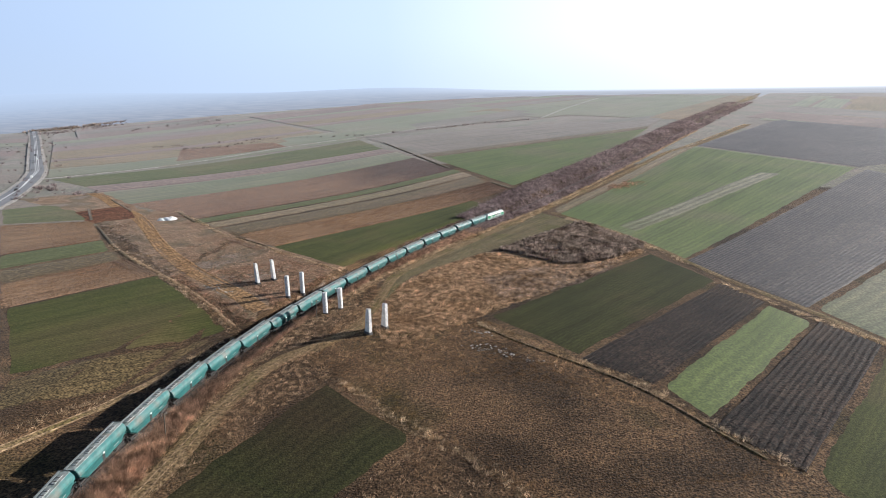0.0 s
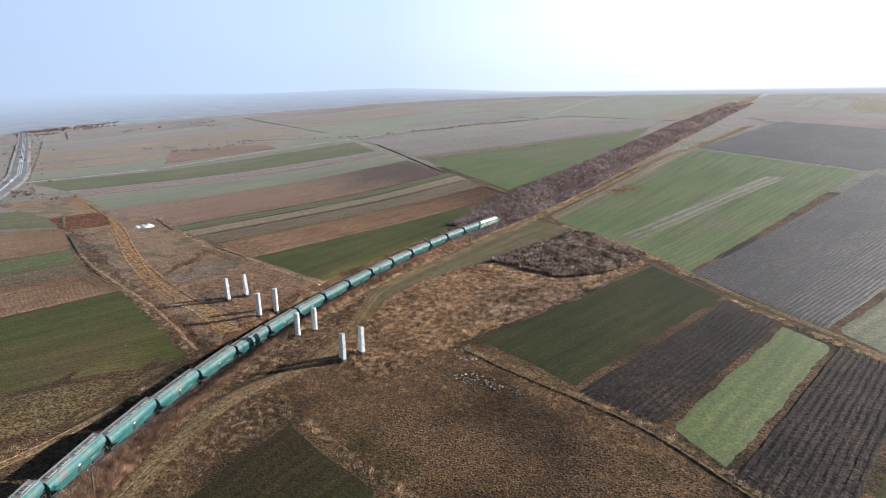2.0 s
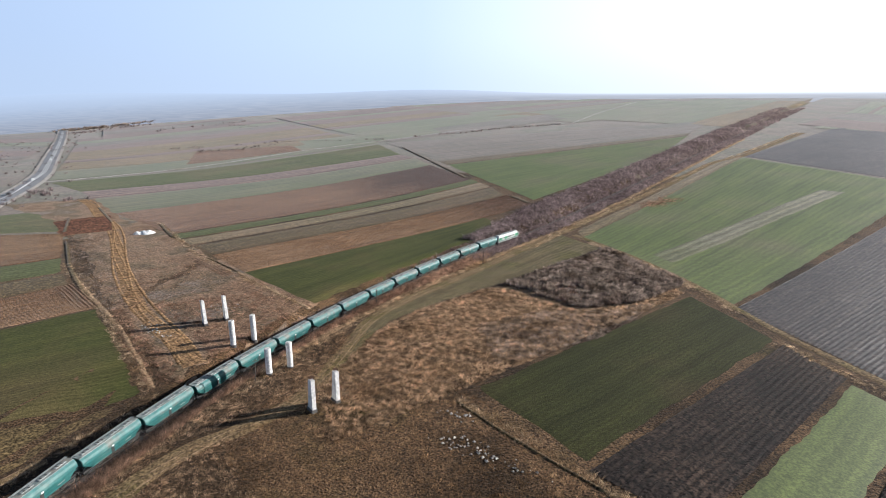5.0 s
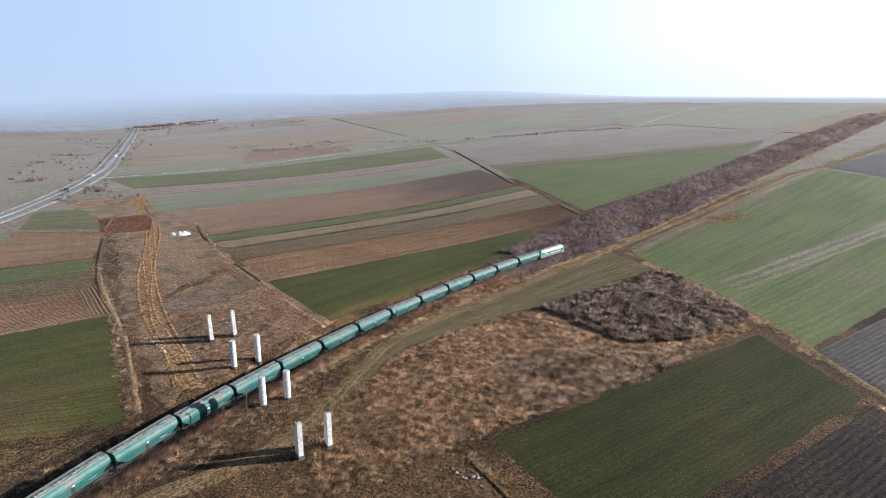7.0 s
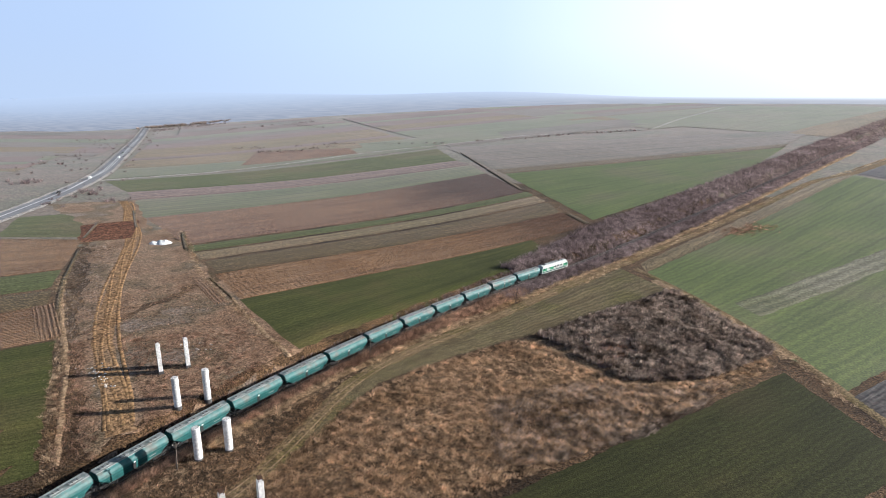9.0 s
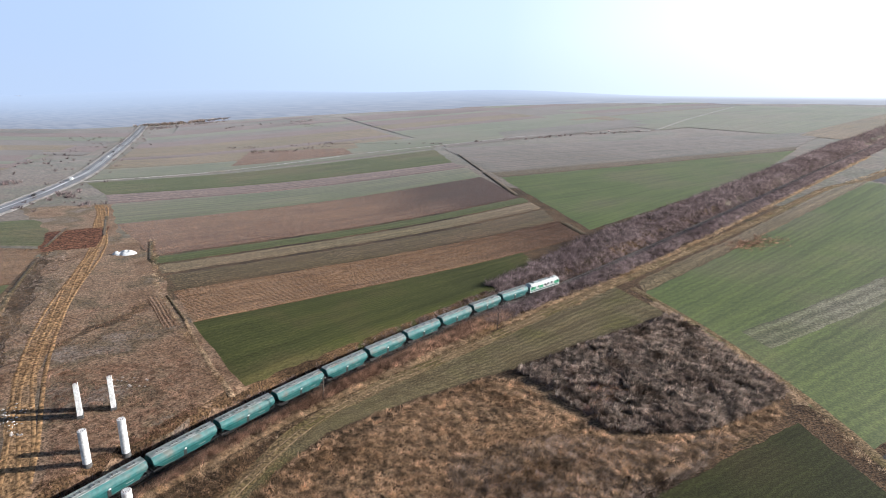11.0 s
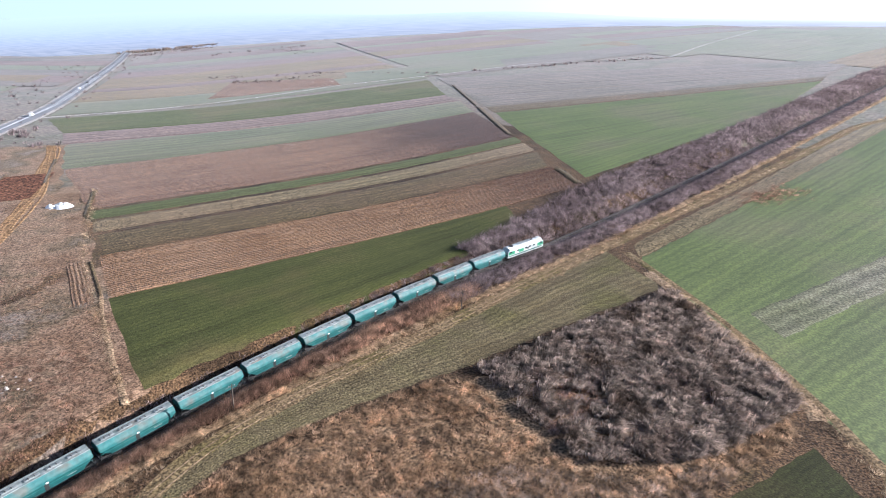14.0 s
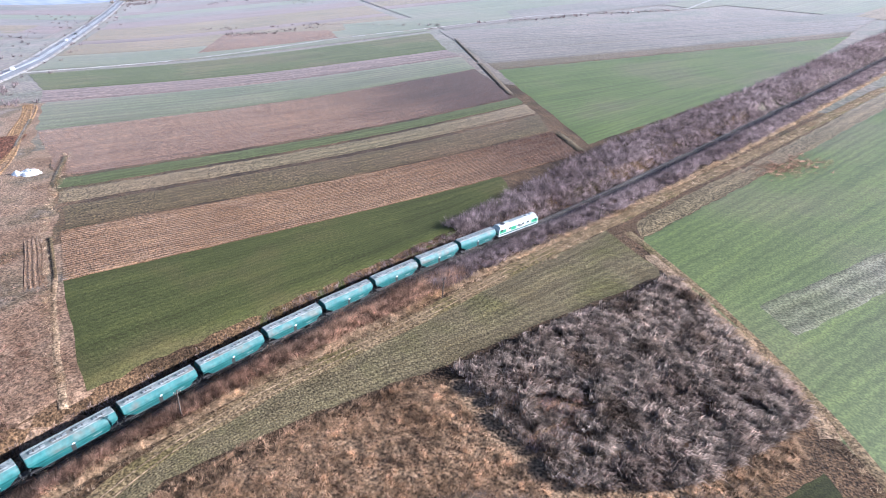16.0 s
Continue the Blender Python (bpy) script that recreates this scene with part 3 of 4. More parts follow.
road, _ = ribbon("road", "grey two-lane asphalt country road under works", "asphalt", [(-290, 130), (-350, 205), (-375, 233.6), (-414.6, 273), (-448, 305), (-500, 349), (-625, 441), (-868, 622), (-1101, 792)], 11.0, 0.25, wob=0.0)
for o in (-5.2, 0.0, 5.2):
    stripe, _ = ribbon("lane_line", "", "paint", [(-290 + o * 0.7, 130 + o * -0.7), (-350 + o * 0.72, 205 - o * 0.7), (-414.6 + o * 0.7, 273 - o * 0.7), (-500 + o * 0.6, 349 - o * 0.8), (-868 + o * 0.6, 622 - o * 0.8), (-1101 + o * 0.6, 792 - o * 0.8)], 0.5, 0.3, category="", wob=0.0)
    stripe.parent = road

for pts, w, h in (([(-185, 481), (-126, 407)], 5, 0.7), ([(-82, 357), (-62, 335)], 6, 1.0), ([(-255, 568), (-185, 481)], 3.5, 0.4), ([(-167.5, 192.8), (-136.5, 179.0)], 1.6, 0.5), ([(-238, 234), (-205, 212)], 3, 0.6), ([(-247, 190.7), (-205, 162), (-173, 144)], 2.6, 0.5), ([(-36, 126), (-23, 117.6), (-6, 109), (11, 100.4), (20.7, 89), (32, 78.9)], 1.4, 0.2), ([(-297, 228), (-262, 200)], 3, 0.5), ([(-310, 255), (-262, 226)], 3, 0.5)):
    bank("ridge of thrown-up earth along a ditch", pts, w * 0.8, h * 0.38, "brown")
ribbon("grass_verge", "pale straw verge beside the grassy lane", "verge", [(-24, 270), (-15.5, 259.5), (-4.6, 247.8), (4.2, 238), (11, 230.5), (15.5, 223), (19, 216)], 4.0, 0.0, "verge", wob=0.8)
ribbon("grass_verge", "pale straw edge of the winter wheat", "verge", [(-150, 185), (-138, 179.5), (-125, 172.5), (-110, 165.8), (-96, 160), (-91, 157)], 1.7, 0.0, "verge", wob=0.9)
ribbon("grass_verge", "pale straw along the ditch of the waste ground", "verge", [(-206, 162.5), (-180, 148.5), (-155, 136.5), (-137, 128), (-118, 117), (-98, 105.5)], 1.5, 0.0, "verge", wob=0.9)
vy0 = np.arange(120, 640, 12.0)
ribbon("grass_verge", "strip of pale dry grass between scrub and track", "verge", [(float(line_x(v) + np.interp(v, [100, 150, 210, 260, 320], [7.5, 9, 13, 14, 15.5])) + 1.0, v) for v in vy0], 2.4, 0.0, "verge", wob=0.8)


# ---- railway ----
def at_line(s):
    """Point, heading and height of the line, s metres behind the engine's front."""
    i = np.interp(s, LS, np.arange(len(LS)))
    y = np.interp(i, np.arange(len(LS)), LY)
    dy = 0.5
    dx = float(line_x(y + dy) - line_x(y - dy))
    return float(line_x(y)), float(y), float(rail_z(y)), math.degrees(math.atan2(-dx, 2 * dy))


LY = np.arange(274.9, -140, -0.5)
LS = np.r_[0, np.cumsum(np.hypot(np.diff(line_x(LY)), np.diff(LY)))]


def build_line():
    ys = np.arange(-110, 760, 3.0)
    x, z = line_x(ys), rail_z(ys)
    V, F = [], []
    for xx, yy, zz in zip(x, ys, z):
        for o, h in ((-2.6, -0.75), (-1.5, -0.2), (1.5, -0.2), (2.6, -0.75)):
            V.append((xx + o, yy, zz + h + (0.02 if abs(o) > 2 else 0)))
    for i in range(len(ys) - 1):
        for j in range(3):
            q = i * 4 + j
            F.append((q, q + 1, q + 5, q + 4))
    bedding = raw("railway_track", V, F, "ballast")
    tagged(bedding, "single railway track on dirty stone ballast", "railway", kind="structure")
    for side in (-0.75, 0.75):
        V, F = [], []
        for xx, yy, zz in zip(x, ys, z):
            for o, h in ((-0.04, -0.16), (-0.04, 0.0), (0.04, 0.0), (0.04, -0.16)):
                V.append((xx + side + o, yy, zz + h))
        for i in range(len(ys) - 1):
            for j in range(3):
                q = i * 4 + j
                F.append((q, q + 1, q + 5, q + 4))
        raw("rail", V, F, "steel").parent = bedding


build_line()


def loft(bm, prof, ys):
    """prof: list of (x, z) at each y in ys, given as a function of y; closed with end caps."""
    rings = []
    for y in ys:
        rings.append([bm.verts.new((x, y, z)) for x, z in prof(y)])
    k = len(rings[0])
    for a, b in zip(rings, rings[1:]):
        for i in range(k):
            bm.faces.new((a[i], a[(i + 1) % k], b[(i + 1) % k], b[i]))
    bm.faces.new(rings[0])
    bm.faces.new(rings[-1][::-1])
    bmesh.ops.recalc_face_normals(bm, faces=bm.faces)


def bogie(parent, y, axles, wheel_r, name="bogie"):
    bm = bmesh.new()
    span = axles[-1] - axles[0]
    for sx in (-1, 1):
        box(bm, sx * 1.02, y, 0.62, 0.16, span + 1.0, 0.28, 0.03)
        for a in axles:
            box(bm, sx * 1.04, y + a, 0.5, 0.22, 0.34, 0.34, 0.03)
    box(bm, 0, y, 0.68, 2.0, 0.5, 0.26, 0.03)
    fr = part(name, bm, "iron", parent)
    for a in axles:
        for sx in (-1, 1):
            bm = bmesh.new()
            rod(bm, (sx * 0.69, y + a, wheel_r), (sx * 0.83, y + a, wheel_r), wheel_r, 20)
            part("wheel", bm, "iron", fr)


def wagon():
    root = new("hopper_wagon")
    tagged(root, "faded teal covered grain hopper wagon with dusty grey roof", "wagon", group="wagons of the train")
    L = 6.48

    def hull(y):
        e = abs(y)
        k = 0.0 if e < L - 1.7 else (e - (L - 1.7)) / 1.7
        low = 1.25 + 1.25 * k
        return [(-1.30, low), (-1.47, max(1.55, low + 0.12)), (-1.50, 2.65), (-1.44, 3.10), (-1.24, 3.56), (-0.90, 3.90), (0.90, 3.90), (1.24, 3.56), (1.44, 3.10), (1.50, 2.65), (1.47, max(1.55, low + 0.12)), (1.30, low)]

    bm = bmesh.new()
    loft(bm, hull, [-L, -L + 0.05, -L + 1.7, -2, 2, L - 1.7, L - 0.05, L])
    part("body", bm, "teal", root)
    bm = bmesh.new()
    loft(bm, lambda y: [(-0.95, 3.86), (-0.88, 3.97), (-0.4, 4.02), (0.4, 4.02), (0.88, 3.97), (0.95, 3.86)], [-L - 0.03, -2, 2, L + 0.03])
    part("roof", bm, "roof", root, "dusty grey roof")
    for sx in (-1, 1):
        bm = bmesh.new()
        loft(bm, lambda y: [(sx * 1.515, 2.68), (sx * 1.455, 3.11), (sx * 1.255, 3.575), (sx * 0.93, 3.895), (sx * 0.92, 3.86), (sx * 1.23, 3.55), (sx * 1.43, 3.09), (sx * 1.49, 2.68)], [-L + 0.04, -2, 2, L - 0.04])
        part("upper_side", bm, "dusty_teal", root, "dust-bleached curved upper side")
    for k in range(4):
        bm = bmesh.new()
        y = -4.5 + 3.0 * k
        box(bm, 0.2, y, 4.09, 0.6, 2.1, 0.14, 0.04)
        h = part("hatch", bm, "hatch", root)
        for dy in (-0.5, 0.35):
            bm = bmesh.new()
            box(bm, 0.2, y + dy, 4.18, 0.56, 0.09, 0.06)
            rod(bm, (0.34, y + dy, 4.16), (0.34, y + dy, 4.25), 0.11, 8)
            part("clamp", bm, "plinth", h)
    bm = bmesh.new()
    box(bm, -0.62, 0, 4.12, 0.36, 2 * L, 0.05)
    for y in np.linspace(-L + 0.3, L - 0.3, 9):
        box(bm, -0.62, y, 4.06, 0.4, 0.06, 0.1)
    part("roof_walkway", bm, "hatch", root, "pale grey roof walkway")
    for sx in (-1, 1):
        bm = bmesh.new()
        box(bm, sx * 1.505, 0, 2.2, 0.05, 2 * L - 0.1, 0.06)
        box(bm, sx * 1.515, 0, 2.64, 0.06, 2 * L - 0.1, 0.07)
        box(bm, sx * 1.40, 0, 1.42, 0.14, 2 * L - 3.2, 0.16)
        part("side_rib", bm, "dusty_teal", root)
        # raised black slab: a recess's shade put into its colour
        bm = bmesh.new()
        box(bm, sx * 1.50, -0.4, 1.95, 0.08, 0.62, 1.15, 0.02)
        g = part("recess_shade_slab", bm, "iron", root, "black slab painted as the shade of a side recess")
        bm = bmesh.new()
        box(bm, sx * 1.53, -0.25, 2.66, 0.05, 0.42, 0.26)
        part("marking_plate", bm, "white", g, "white marking plate")
        bm = bmesh.new()
        box(bm, sx * 1.50, 3.1, 1.95, 0.02, 1.4, 0.16)
        part("lettering_bar", bm, "roof", root, "pale bars of illegible lettering")
    for sy in (-1, 1):
        bm = bmesh.new()
        q = [bm.verts.new((x, sy * (L + 0.02), z)) for x, z in ((-1.28, 2.55), (-1.46, 2.68), (-1.41, 3.10), (-1.21, 3.54), (-0.88, 3.87), (0.88, 3.87), (1.21, 3.54), (1.41, 3.10), (1.46, 2.68), (1.28, 2.55))]
        r0 = bm.faces.new(q)
        ex = bmesh.ops.extrude_face_region(bm, geom=[r0])["geom"]
        bmesh.ops.translate(bm, vec=(0, sy * 0.05, 0), verts=[g for g in ex if isinstance(g, bmesh.types.BMVert)])
        bmesh.ops.recalc_face_normals(bm, faces=bm.faces)
        # dark teal end panel: shade between the wagons put into its colour
        part("end_wall", bm, "teal_dark", root, "end wall with shade put into its dark teal")
        bm = bmesh.new()
        for sx in (-1, 1):
            rod(bm, (sx * 0.70, sy * (L - 0.1), 4.0), (sx * 0.70, sy * (L - 0.1), 4.32), 0.025, 5)
        rod(bm, (-0.70, sy * (L - 0.1), 4.3), (0.70, sy * (L - 0.1), 4.3), 0.025, 5)
        part("roof_handrail", bm, "hatch", root)
    bm = bmesh.new()
    for sx in (-1, 1):
        box(bm, sx * 0.95, 0, 1.08, 0.22, 13.2, 0.3)
    for y in (-6.5, 6.5):
        box(bm, 0, y, 1.08, 2.7, 0.22, 0.36, 0.02)
    part("underframe", bm, "iron", root)
    bm = bmesh.new()
    for y in (-2.1, 2.1):
        loft_y = (y - 1.5, y + 1.5)
        vs = [bm.verts.new(p) for p in ((-1.2, loft_y[0], 1.3), (1.2, loft_y[0], 1.3), (1.2, loft_y[1], 1.3), (-1.2, loft_y[1], 1.3), (-0.5, y - 0.4, 0.45), (0.5, y - 0.4, 0.45), (0.5, y + 0.4, 0.45), (-0.5, y + 0.4, 0.45))]
        for f in ((0, 1, 5, 4), (1, 2, 6, 5), (2, 3, 7, 6), (3, 0, 4, 7), (4, 5, 6, 7), (3, 2, 1, 0)):
            bm.faces.new([vs[i] for i in f])
    part("discharge_hopper", bm, "teal_dark", root)
    for sy in (-1, 1):
        bm = bmesh.new()
        for sx in (-1, 1):
            rod(bm, (sx * 1.05, sy * (L - 0.15), 1.2), (sx * 1.05, sy * (L - 0.15), 2.5), 0.06, 6)
            rod(bm, (sx * 0.35, sy * (L + 0.05), 1.2), (sx * 0.35, sy * (L + 0.05), 3.9), 0.03, 6)
        for z in np.arange(1.4, 3.9, 0.3):
            rod(bm, (-0.35, sy * (L + 0.05), z), (0.35, sy * (L + 0.05), z), 0.02, 5)
        part("end_ladder", bm, "iron", root)
        for sx in (-1, 1):
            bm = bmesh.new()
            rod(bm, (sx * 0.875, sy * 6.6, 1.06), (sx * 0.875, sy * 6.95, 1.06), 0.09, 10)
            rod(bm, (sx * 0.875, sy * 6.95, 1.06), (sx * 0.875, sy * 7.02, 1.06), 0.22, 14)
            part("buffer", bm, "iron", root)
        bogie(root, sy * 4.6, (-0.9, 0.9), 0.46)
    return root


def locomotive():
    root = new("diesel_locomotive")
    tagged(root, "white and green diesel locomotive at the head of the train", "locomotive")
    L = 8.1

    def hull(y):
        e = max(0.0, abs(y) - 7.3)
        k = e / 0.8
        return [(-1.42, 1.0), (-1.46, 1.3), (-1.46, 2.9 - 0.1 * k), (-1.38, 3.35 - 0.35 * k), (1.38, 3.35 - 0.35 * k), (1.46, 2.9 - 0.1 * k), (1.46, 1.3), (1.42, 1.0)]

    bm = bmesh.new()
    loft(bm, hull, [-L, -7.3, -3, 3, 7.3, L])
    part("body", bm, "cream", root)
    bm = bmesh.new()
    loft(bm, lambda y: [(-1.40, 3.30), (-1.22, 3.72), (-0.7, 4.0), (0, 4.08), (0.7, 4.0), (1.22, 3.72), (1.40, 3.30)], [-7.45, -7.2, -2, 2, 7.2, 7.45])
    part("roof", bm, "cream", root, "grimy white rounded roof", smooth=False)
    for sx in (-1, 1):
        bm = bmesh.new()
        box(bm, sx * 1.47, 0, 1.5, 0.03, 15.2, 0.36)
        part("teal_band", bm, "teal", root, "teal band along the side")
        for y, w in ((-6.5, 2.6), (-2.2, 2.2), (6.5, 2.6)):
            bm = bmesh.new()
            box(bm, sx * 1.475, y, 2.4, 0.03, w, 1.0)
            part("green_panel", bm, "lgreen", root, "bright green side panel")
        for y, w in ((-3.9, 0.8), (-0.2, 0.9), (1.6, 0.9), (3.6, 0.8), (6.9, 0.7), (-6.9, 0.7)):
            bm = bmesh.new()
            box(bm, sx * 1.49, y, 2.72, 0.04, w, 0.55, 0.01)
            part("side_window", bm, "glass", root)
        bm = bmesh.new()
        for k in range(8):
            box(bm, sx * 1.49, 0.6 + 0.0 * k, 2.0 + 0.1 * k, 0.03, 1.4, 0.05)
        part("air_grille", bm, "iron", root)
    for sy in (-1, 1):
        for sx in (-1, 1):
            bm = bmesh.new()
            box(bm, sx * 0.62, sy * 7.96, 2.75, 1.0, 0.1, 0.6, 0.02)
            part("windscreen", bm, "glass", root)
            bm = bmesh.new()
            rod(bm, (sx * 0.95, sy * 8.08, 1.45), (sx * 0.95, sy * 8.18, 1.45), 0.13, 12)
            part("headlight", bm, "paint", root)
            bm = bmesh.new()
            rod(bm, (sx * 0.875, sy * 8.1, 1.06), (sx * 0.875, sy * 8.45, 1.06), 0.1, 10)
            rod(bm, (sx * 0.875, sy * 8.45, 1.06), (sx * 0.875, sy * 8.52, 1.06), 0.24, 14)
            part("buffer", bm, "iron", root)
        bm = bmesh.new()
        box(bm, 0, sy * 8.12, 1.75, 2.5, 0.05, 0.45)
        part("front_band", bm, "lgreen", root)
        bogie(root, sy * 4.3, (-1.8, 0, 1.8), 0.55)
    bm = bmesh.new()
    rod(bm, (0, -5.6, 4.0), (0, -5.6, 4.18), 0.75, 20)
    part("roof_fan", bm, "iron", root, "dark round roof fan")
    bm = bmesh.new()
    box(bm, 0, 0.2, 4.1, 1.3, 5.0, 0.16, 0.04)
    part("roof_hatch", bm, "hatch", root)
    for y in (-2.6, 1.9, 5.6):
        bm = bmesh.new()
        box(bm, 0, y, 4.12, 0.9, 0.6, 0.14, 0.03)
        part("roof_vent", bm, "roof", root)
    bm = bmesh.new()
    box(bm, 0.1, 3.6, 4.14, 0.5, 0.9, 0.2, 0.03)
    part("exhaust", bm, "iron", root)
    bm = bmesh.new()
    box(bm, 0, 0, 0.75, 2.4, 3.6, 0.7, 0.05)
    part("fuel_tank", bm, "iron", root)
    bm = bmesh.new()
    box(bm, 0, 0, 1.0, 2.7, 16.0, 0.25, 0.02)
    part("underframe", bm, "iron", root)
    return root


def build_train():
    x, y, z, h = at_line(8.5)
    locomotive().matrix_basis = pose(x, y, z, 0, 0, h)
    first = None
    for k in range(21):
        x, y, z, h = at_line(17.4 + 14.05 * (k + 0.5))
        if first is None:
            first = wagon()
            first.matrix_basis = pose(x, y, z, 0, 0, h)
        else:
            copy_thing(first, pose(x, y, z, 0, 0, h))


build_train()


# ---- unfinished bridge piers ----
def round_pier(x, y, h):
    z = float(bed(x, y))
    root = new("bridge_column")
    tagged(root, "tall round white concrete column of an unfinished bridge", "column", group="bridge columns")
    bm = bmesh.new()
    v = rod(bm, (0, 0, 0.0), (0, 0, h), 0.72, 28)
    top = [e for e in bm.edges if all(w.co.z > h - 0.01 for w in e.verts)]
    bmesh.ops.bevel(bm, geom=top, offset=0.06, segments=2, affect="EDGES", profile=0.5)
    part("shaft", bm, "concrete", root, smooth=False)
    bm = bmesh.new()
    rod(bm, (0, 0, -0.6), (0, 0, 0.35), 0.8, 24, 0.76)
    part("footing", bm, "plinth", root, "dark footing")
    bm = bmesh.new()
    for k in range(10):
        a = k * math.tau / 10
        rod(bm, (0.55 * math.cos(a), 0.55 * math.sin(a), h - 0.1), (0.55 * math.cos(a), 0.55 * math.sin(a), h + 0.25), 0.025, 5)
    part("rebar", bm, "rebar", root)
    root.matrix_basis = pose(x, y, z, 0, 0, 0)
    return root


def wall_pier(x, y, h, turn):
    z = float(bed(x, y))
    root = new("bridge_abutment")
    tagged(root, "white tapered concrete abutment wall of an unfinished bridge", "abutment", group="bridge abutments")
    bm = bmesh.new()
    q = []
    for yy in (-0.45, 0.45):
        q.append([bm.verts.new(p) for p in ((-1.5, yy, 0.0), (0.75, yy, 0.0), (0.75, yy, h), (-0.45, yy, h))])
    a, b = q
    bm.faces.new(a[::-1])
    bm.faces.new(b)
    for i in range(4):
        bm.faces.new((a[i], a[(i + 1) % 4], b[(i + 1) % 4], b[i]))
    bmesh.ops.recalc_face_normals(bm, faces=bm.faces)
    bmesh.ops.bevel(bm, geom=bm.edges[:], offset=0.04, segments=1, affect="EDGES")
    part("wall", bm, "concrete", root)
    bm = bmesh.new()
    box(bm, -0.35, 0, 0.15, 2.5, 1.15, 1.1, 0.04)
    part("footing", bm, "plinth", root, "dark footing")
    bm = bmesh.new()
    for k in range(8):
        xx, yy = -0.35 + 0.32 * (k % 4), -0.3 + 0.6 * (k // 4)
        rod(bm, (xx, yy, h - 0.1), (xx, yy, h + 0.7), 0.03, 5)
    box(bm, 0.12, 0, h + 0.45, 1.05, 0.66, 0.05)
    part("rebar", bm, "rebar", root, "rusty reinforcing bars")
    root.matrix_basis = pose(x, y, z, 0, 0, turn)
    return root


for x, y, h in ((-97.0, 129.3, 7.0), (-95.4, 135.4, 7.5), (-78.1, 119.8, 6.5), (-75.6, 124.4, 6.6)):
    round_pier(x, y, h)
for x, y, h, t in ((-114.3, 137.3, 7.3, 150), (-111.5, 142.6, 7.3, 150), (-59.4, 109.9, 7.3, -30), (-56.8, 114.8, 7.3, -30)):
    wall_pier(x, y, h, t)


# ---- plants ----
def clumps(name, label, category, mat, pts, size, blades, width, lean=0.25, spread=0.6, droop=0.0, seed=1, bend=False):
    """One mesh of many clumps of thin tapering stems; pts: (n, 2) places; size: height of each."""
    rng = np.random.default_rng(seed)
    n = len(pts)
    px, py = np.repeat(pts[:, 0], blades), np.repeat(pts[:, 1], blades)
    sz = np.repeat(size, blades) * rng.uniform(0.55, 1.1, n * blades)
    a, r = rng.uniform(0, math.tau, n * blades), np.sqrt(rng.uniform(0, 1, n * blades))
    rad = np.repeat(size, blades) * spread
    bx, by = px + np.cos(a) * r * rad * 0.6, py + np.sin(a) * r * rad * 0.6
    z = bed(bx, by) - 0.05
    out = rng.uniform(0.1, 1.0, n * blades) * rad
    mx, my = bx + np.cos(a) * out * 0.45 + lean * sz * 0.3, by + np.sin(a) * out * 0.45
    tx, ty = bx + np.cos(a) * out + lean * sz, by + np.sin(a) * out
    b2 = rng.uniform(0, math.tau, n * blades)
    wx, wy = np.cos(b2) * width * sz, np.sin(b2) * width * sz
    if not bend:
        V = np.stack([np.stack([bx - wx, by - wy, z], -1), np.stack([bx + wx, by + wy, z], -1), np.stack([tx, ty, z + sz * (1 - droop)], -1)], 1).reshape(-1, 3)
        tri = np.arange(n * blades * 3).reshape(-1, 3)
        return tagged(raw(name, V.tolist(), tri.tolist(), mat), label, category, kind="stuff")
    V = np.stack([np.stack([bx - wx, by - wy, z], -1), np.stack([bx + wx, by + wy, z], -1),
                  np.stack([mx - wx, my - wy, z + sz * 0.62], -1), np.stack([mx + wx, my + wy, z + sz * 0.62], -1),
                  np.stack([tx, ty, z + sz * (1 - droop)], -1)], 1).reshape(-1, 3)
    i = np.arange(n * blades)[:, None] * 5
    tri = np.concatenate([i + np.array([0, 1, 3]), i + np.array([0, 3, 2]), i + np.array([2, 3, 4])], 0)
    ob = raw(name, V.tolist(), tri.tolist(), mat)
    return tagged(ob, label, category, kind="stuff")


def inside(p, poly):
    poly = np.array(poly, float)
    x, y = p[:, 0], p[:, 1]
    res = np.zeros(len(p), bool)
    for (x0, y0), (x1, y1) in zip(poly, np.roll(poly, -1, 0)):
        hit = ((y0 > y) != (y1 > y)) & (x < (x1 - x0) * (y - y0) / (y1 - y0 + 1e-9) + x0)
        res ^= hit
    return res


def scatter(poly, count, seed):
    rng = np.random.default_rng(seed)
    q = np.array(poly, float)
    lo, hi = q.min(0), q.max(0)
    p = rng.uniform(lo, hi, (count * 3, 2))
    p = p[inside(p, poly)]
    return p[:count]


def clear_of(p, line, gap):
    """The places of p that keep off a line of points."""
    q = resample(line, np.linspace(0, 1, 160))
    return p[np.min(np.hypot(p[:, None, 0] - q[None, :, 0], p[:, None, 1] - q[None, :, 1]), 1) > gap]


def hedge_band(y0, y1, d0, d1, per_m, seed):
    """Places beside the line: from d0 to d1 metres off its centre (functions of y)."""
    rng = np.random.default_rng(seed)
    y = rng.uniform(y0, y1, int((y1 - y0) * per_m))
    d = d0(y) + (d1(y) - d0(y)) * rng.uniform(0, 1, len(y))
    return np.stack([line_x(y) + d, y], -1)


def south_edge(y):
    return np.interp(y, [20, 100, 150, 210, 260, 320, 700], [8, 7.5, 9, 13, 14, 15.5, 15.5])


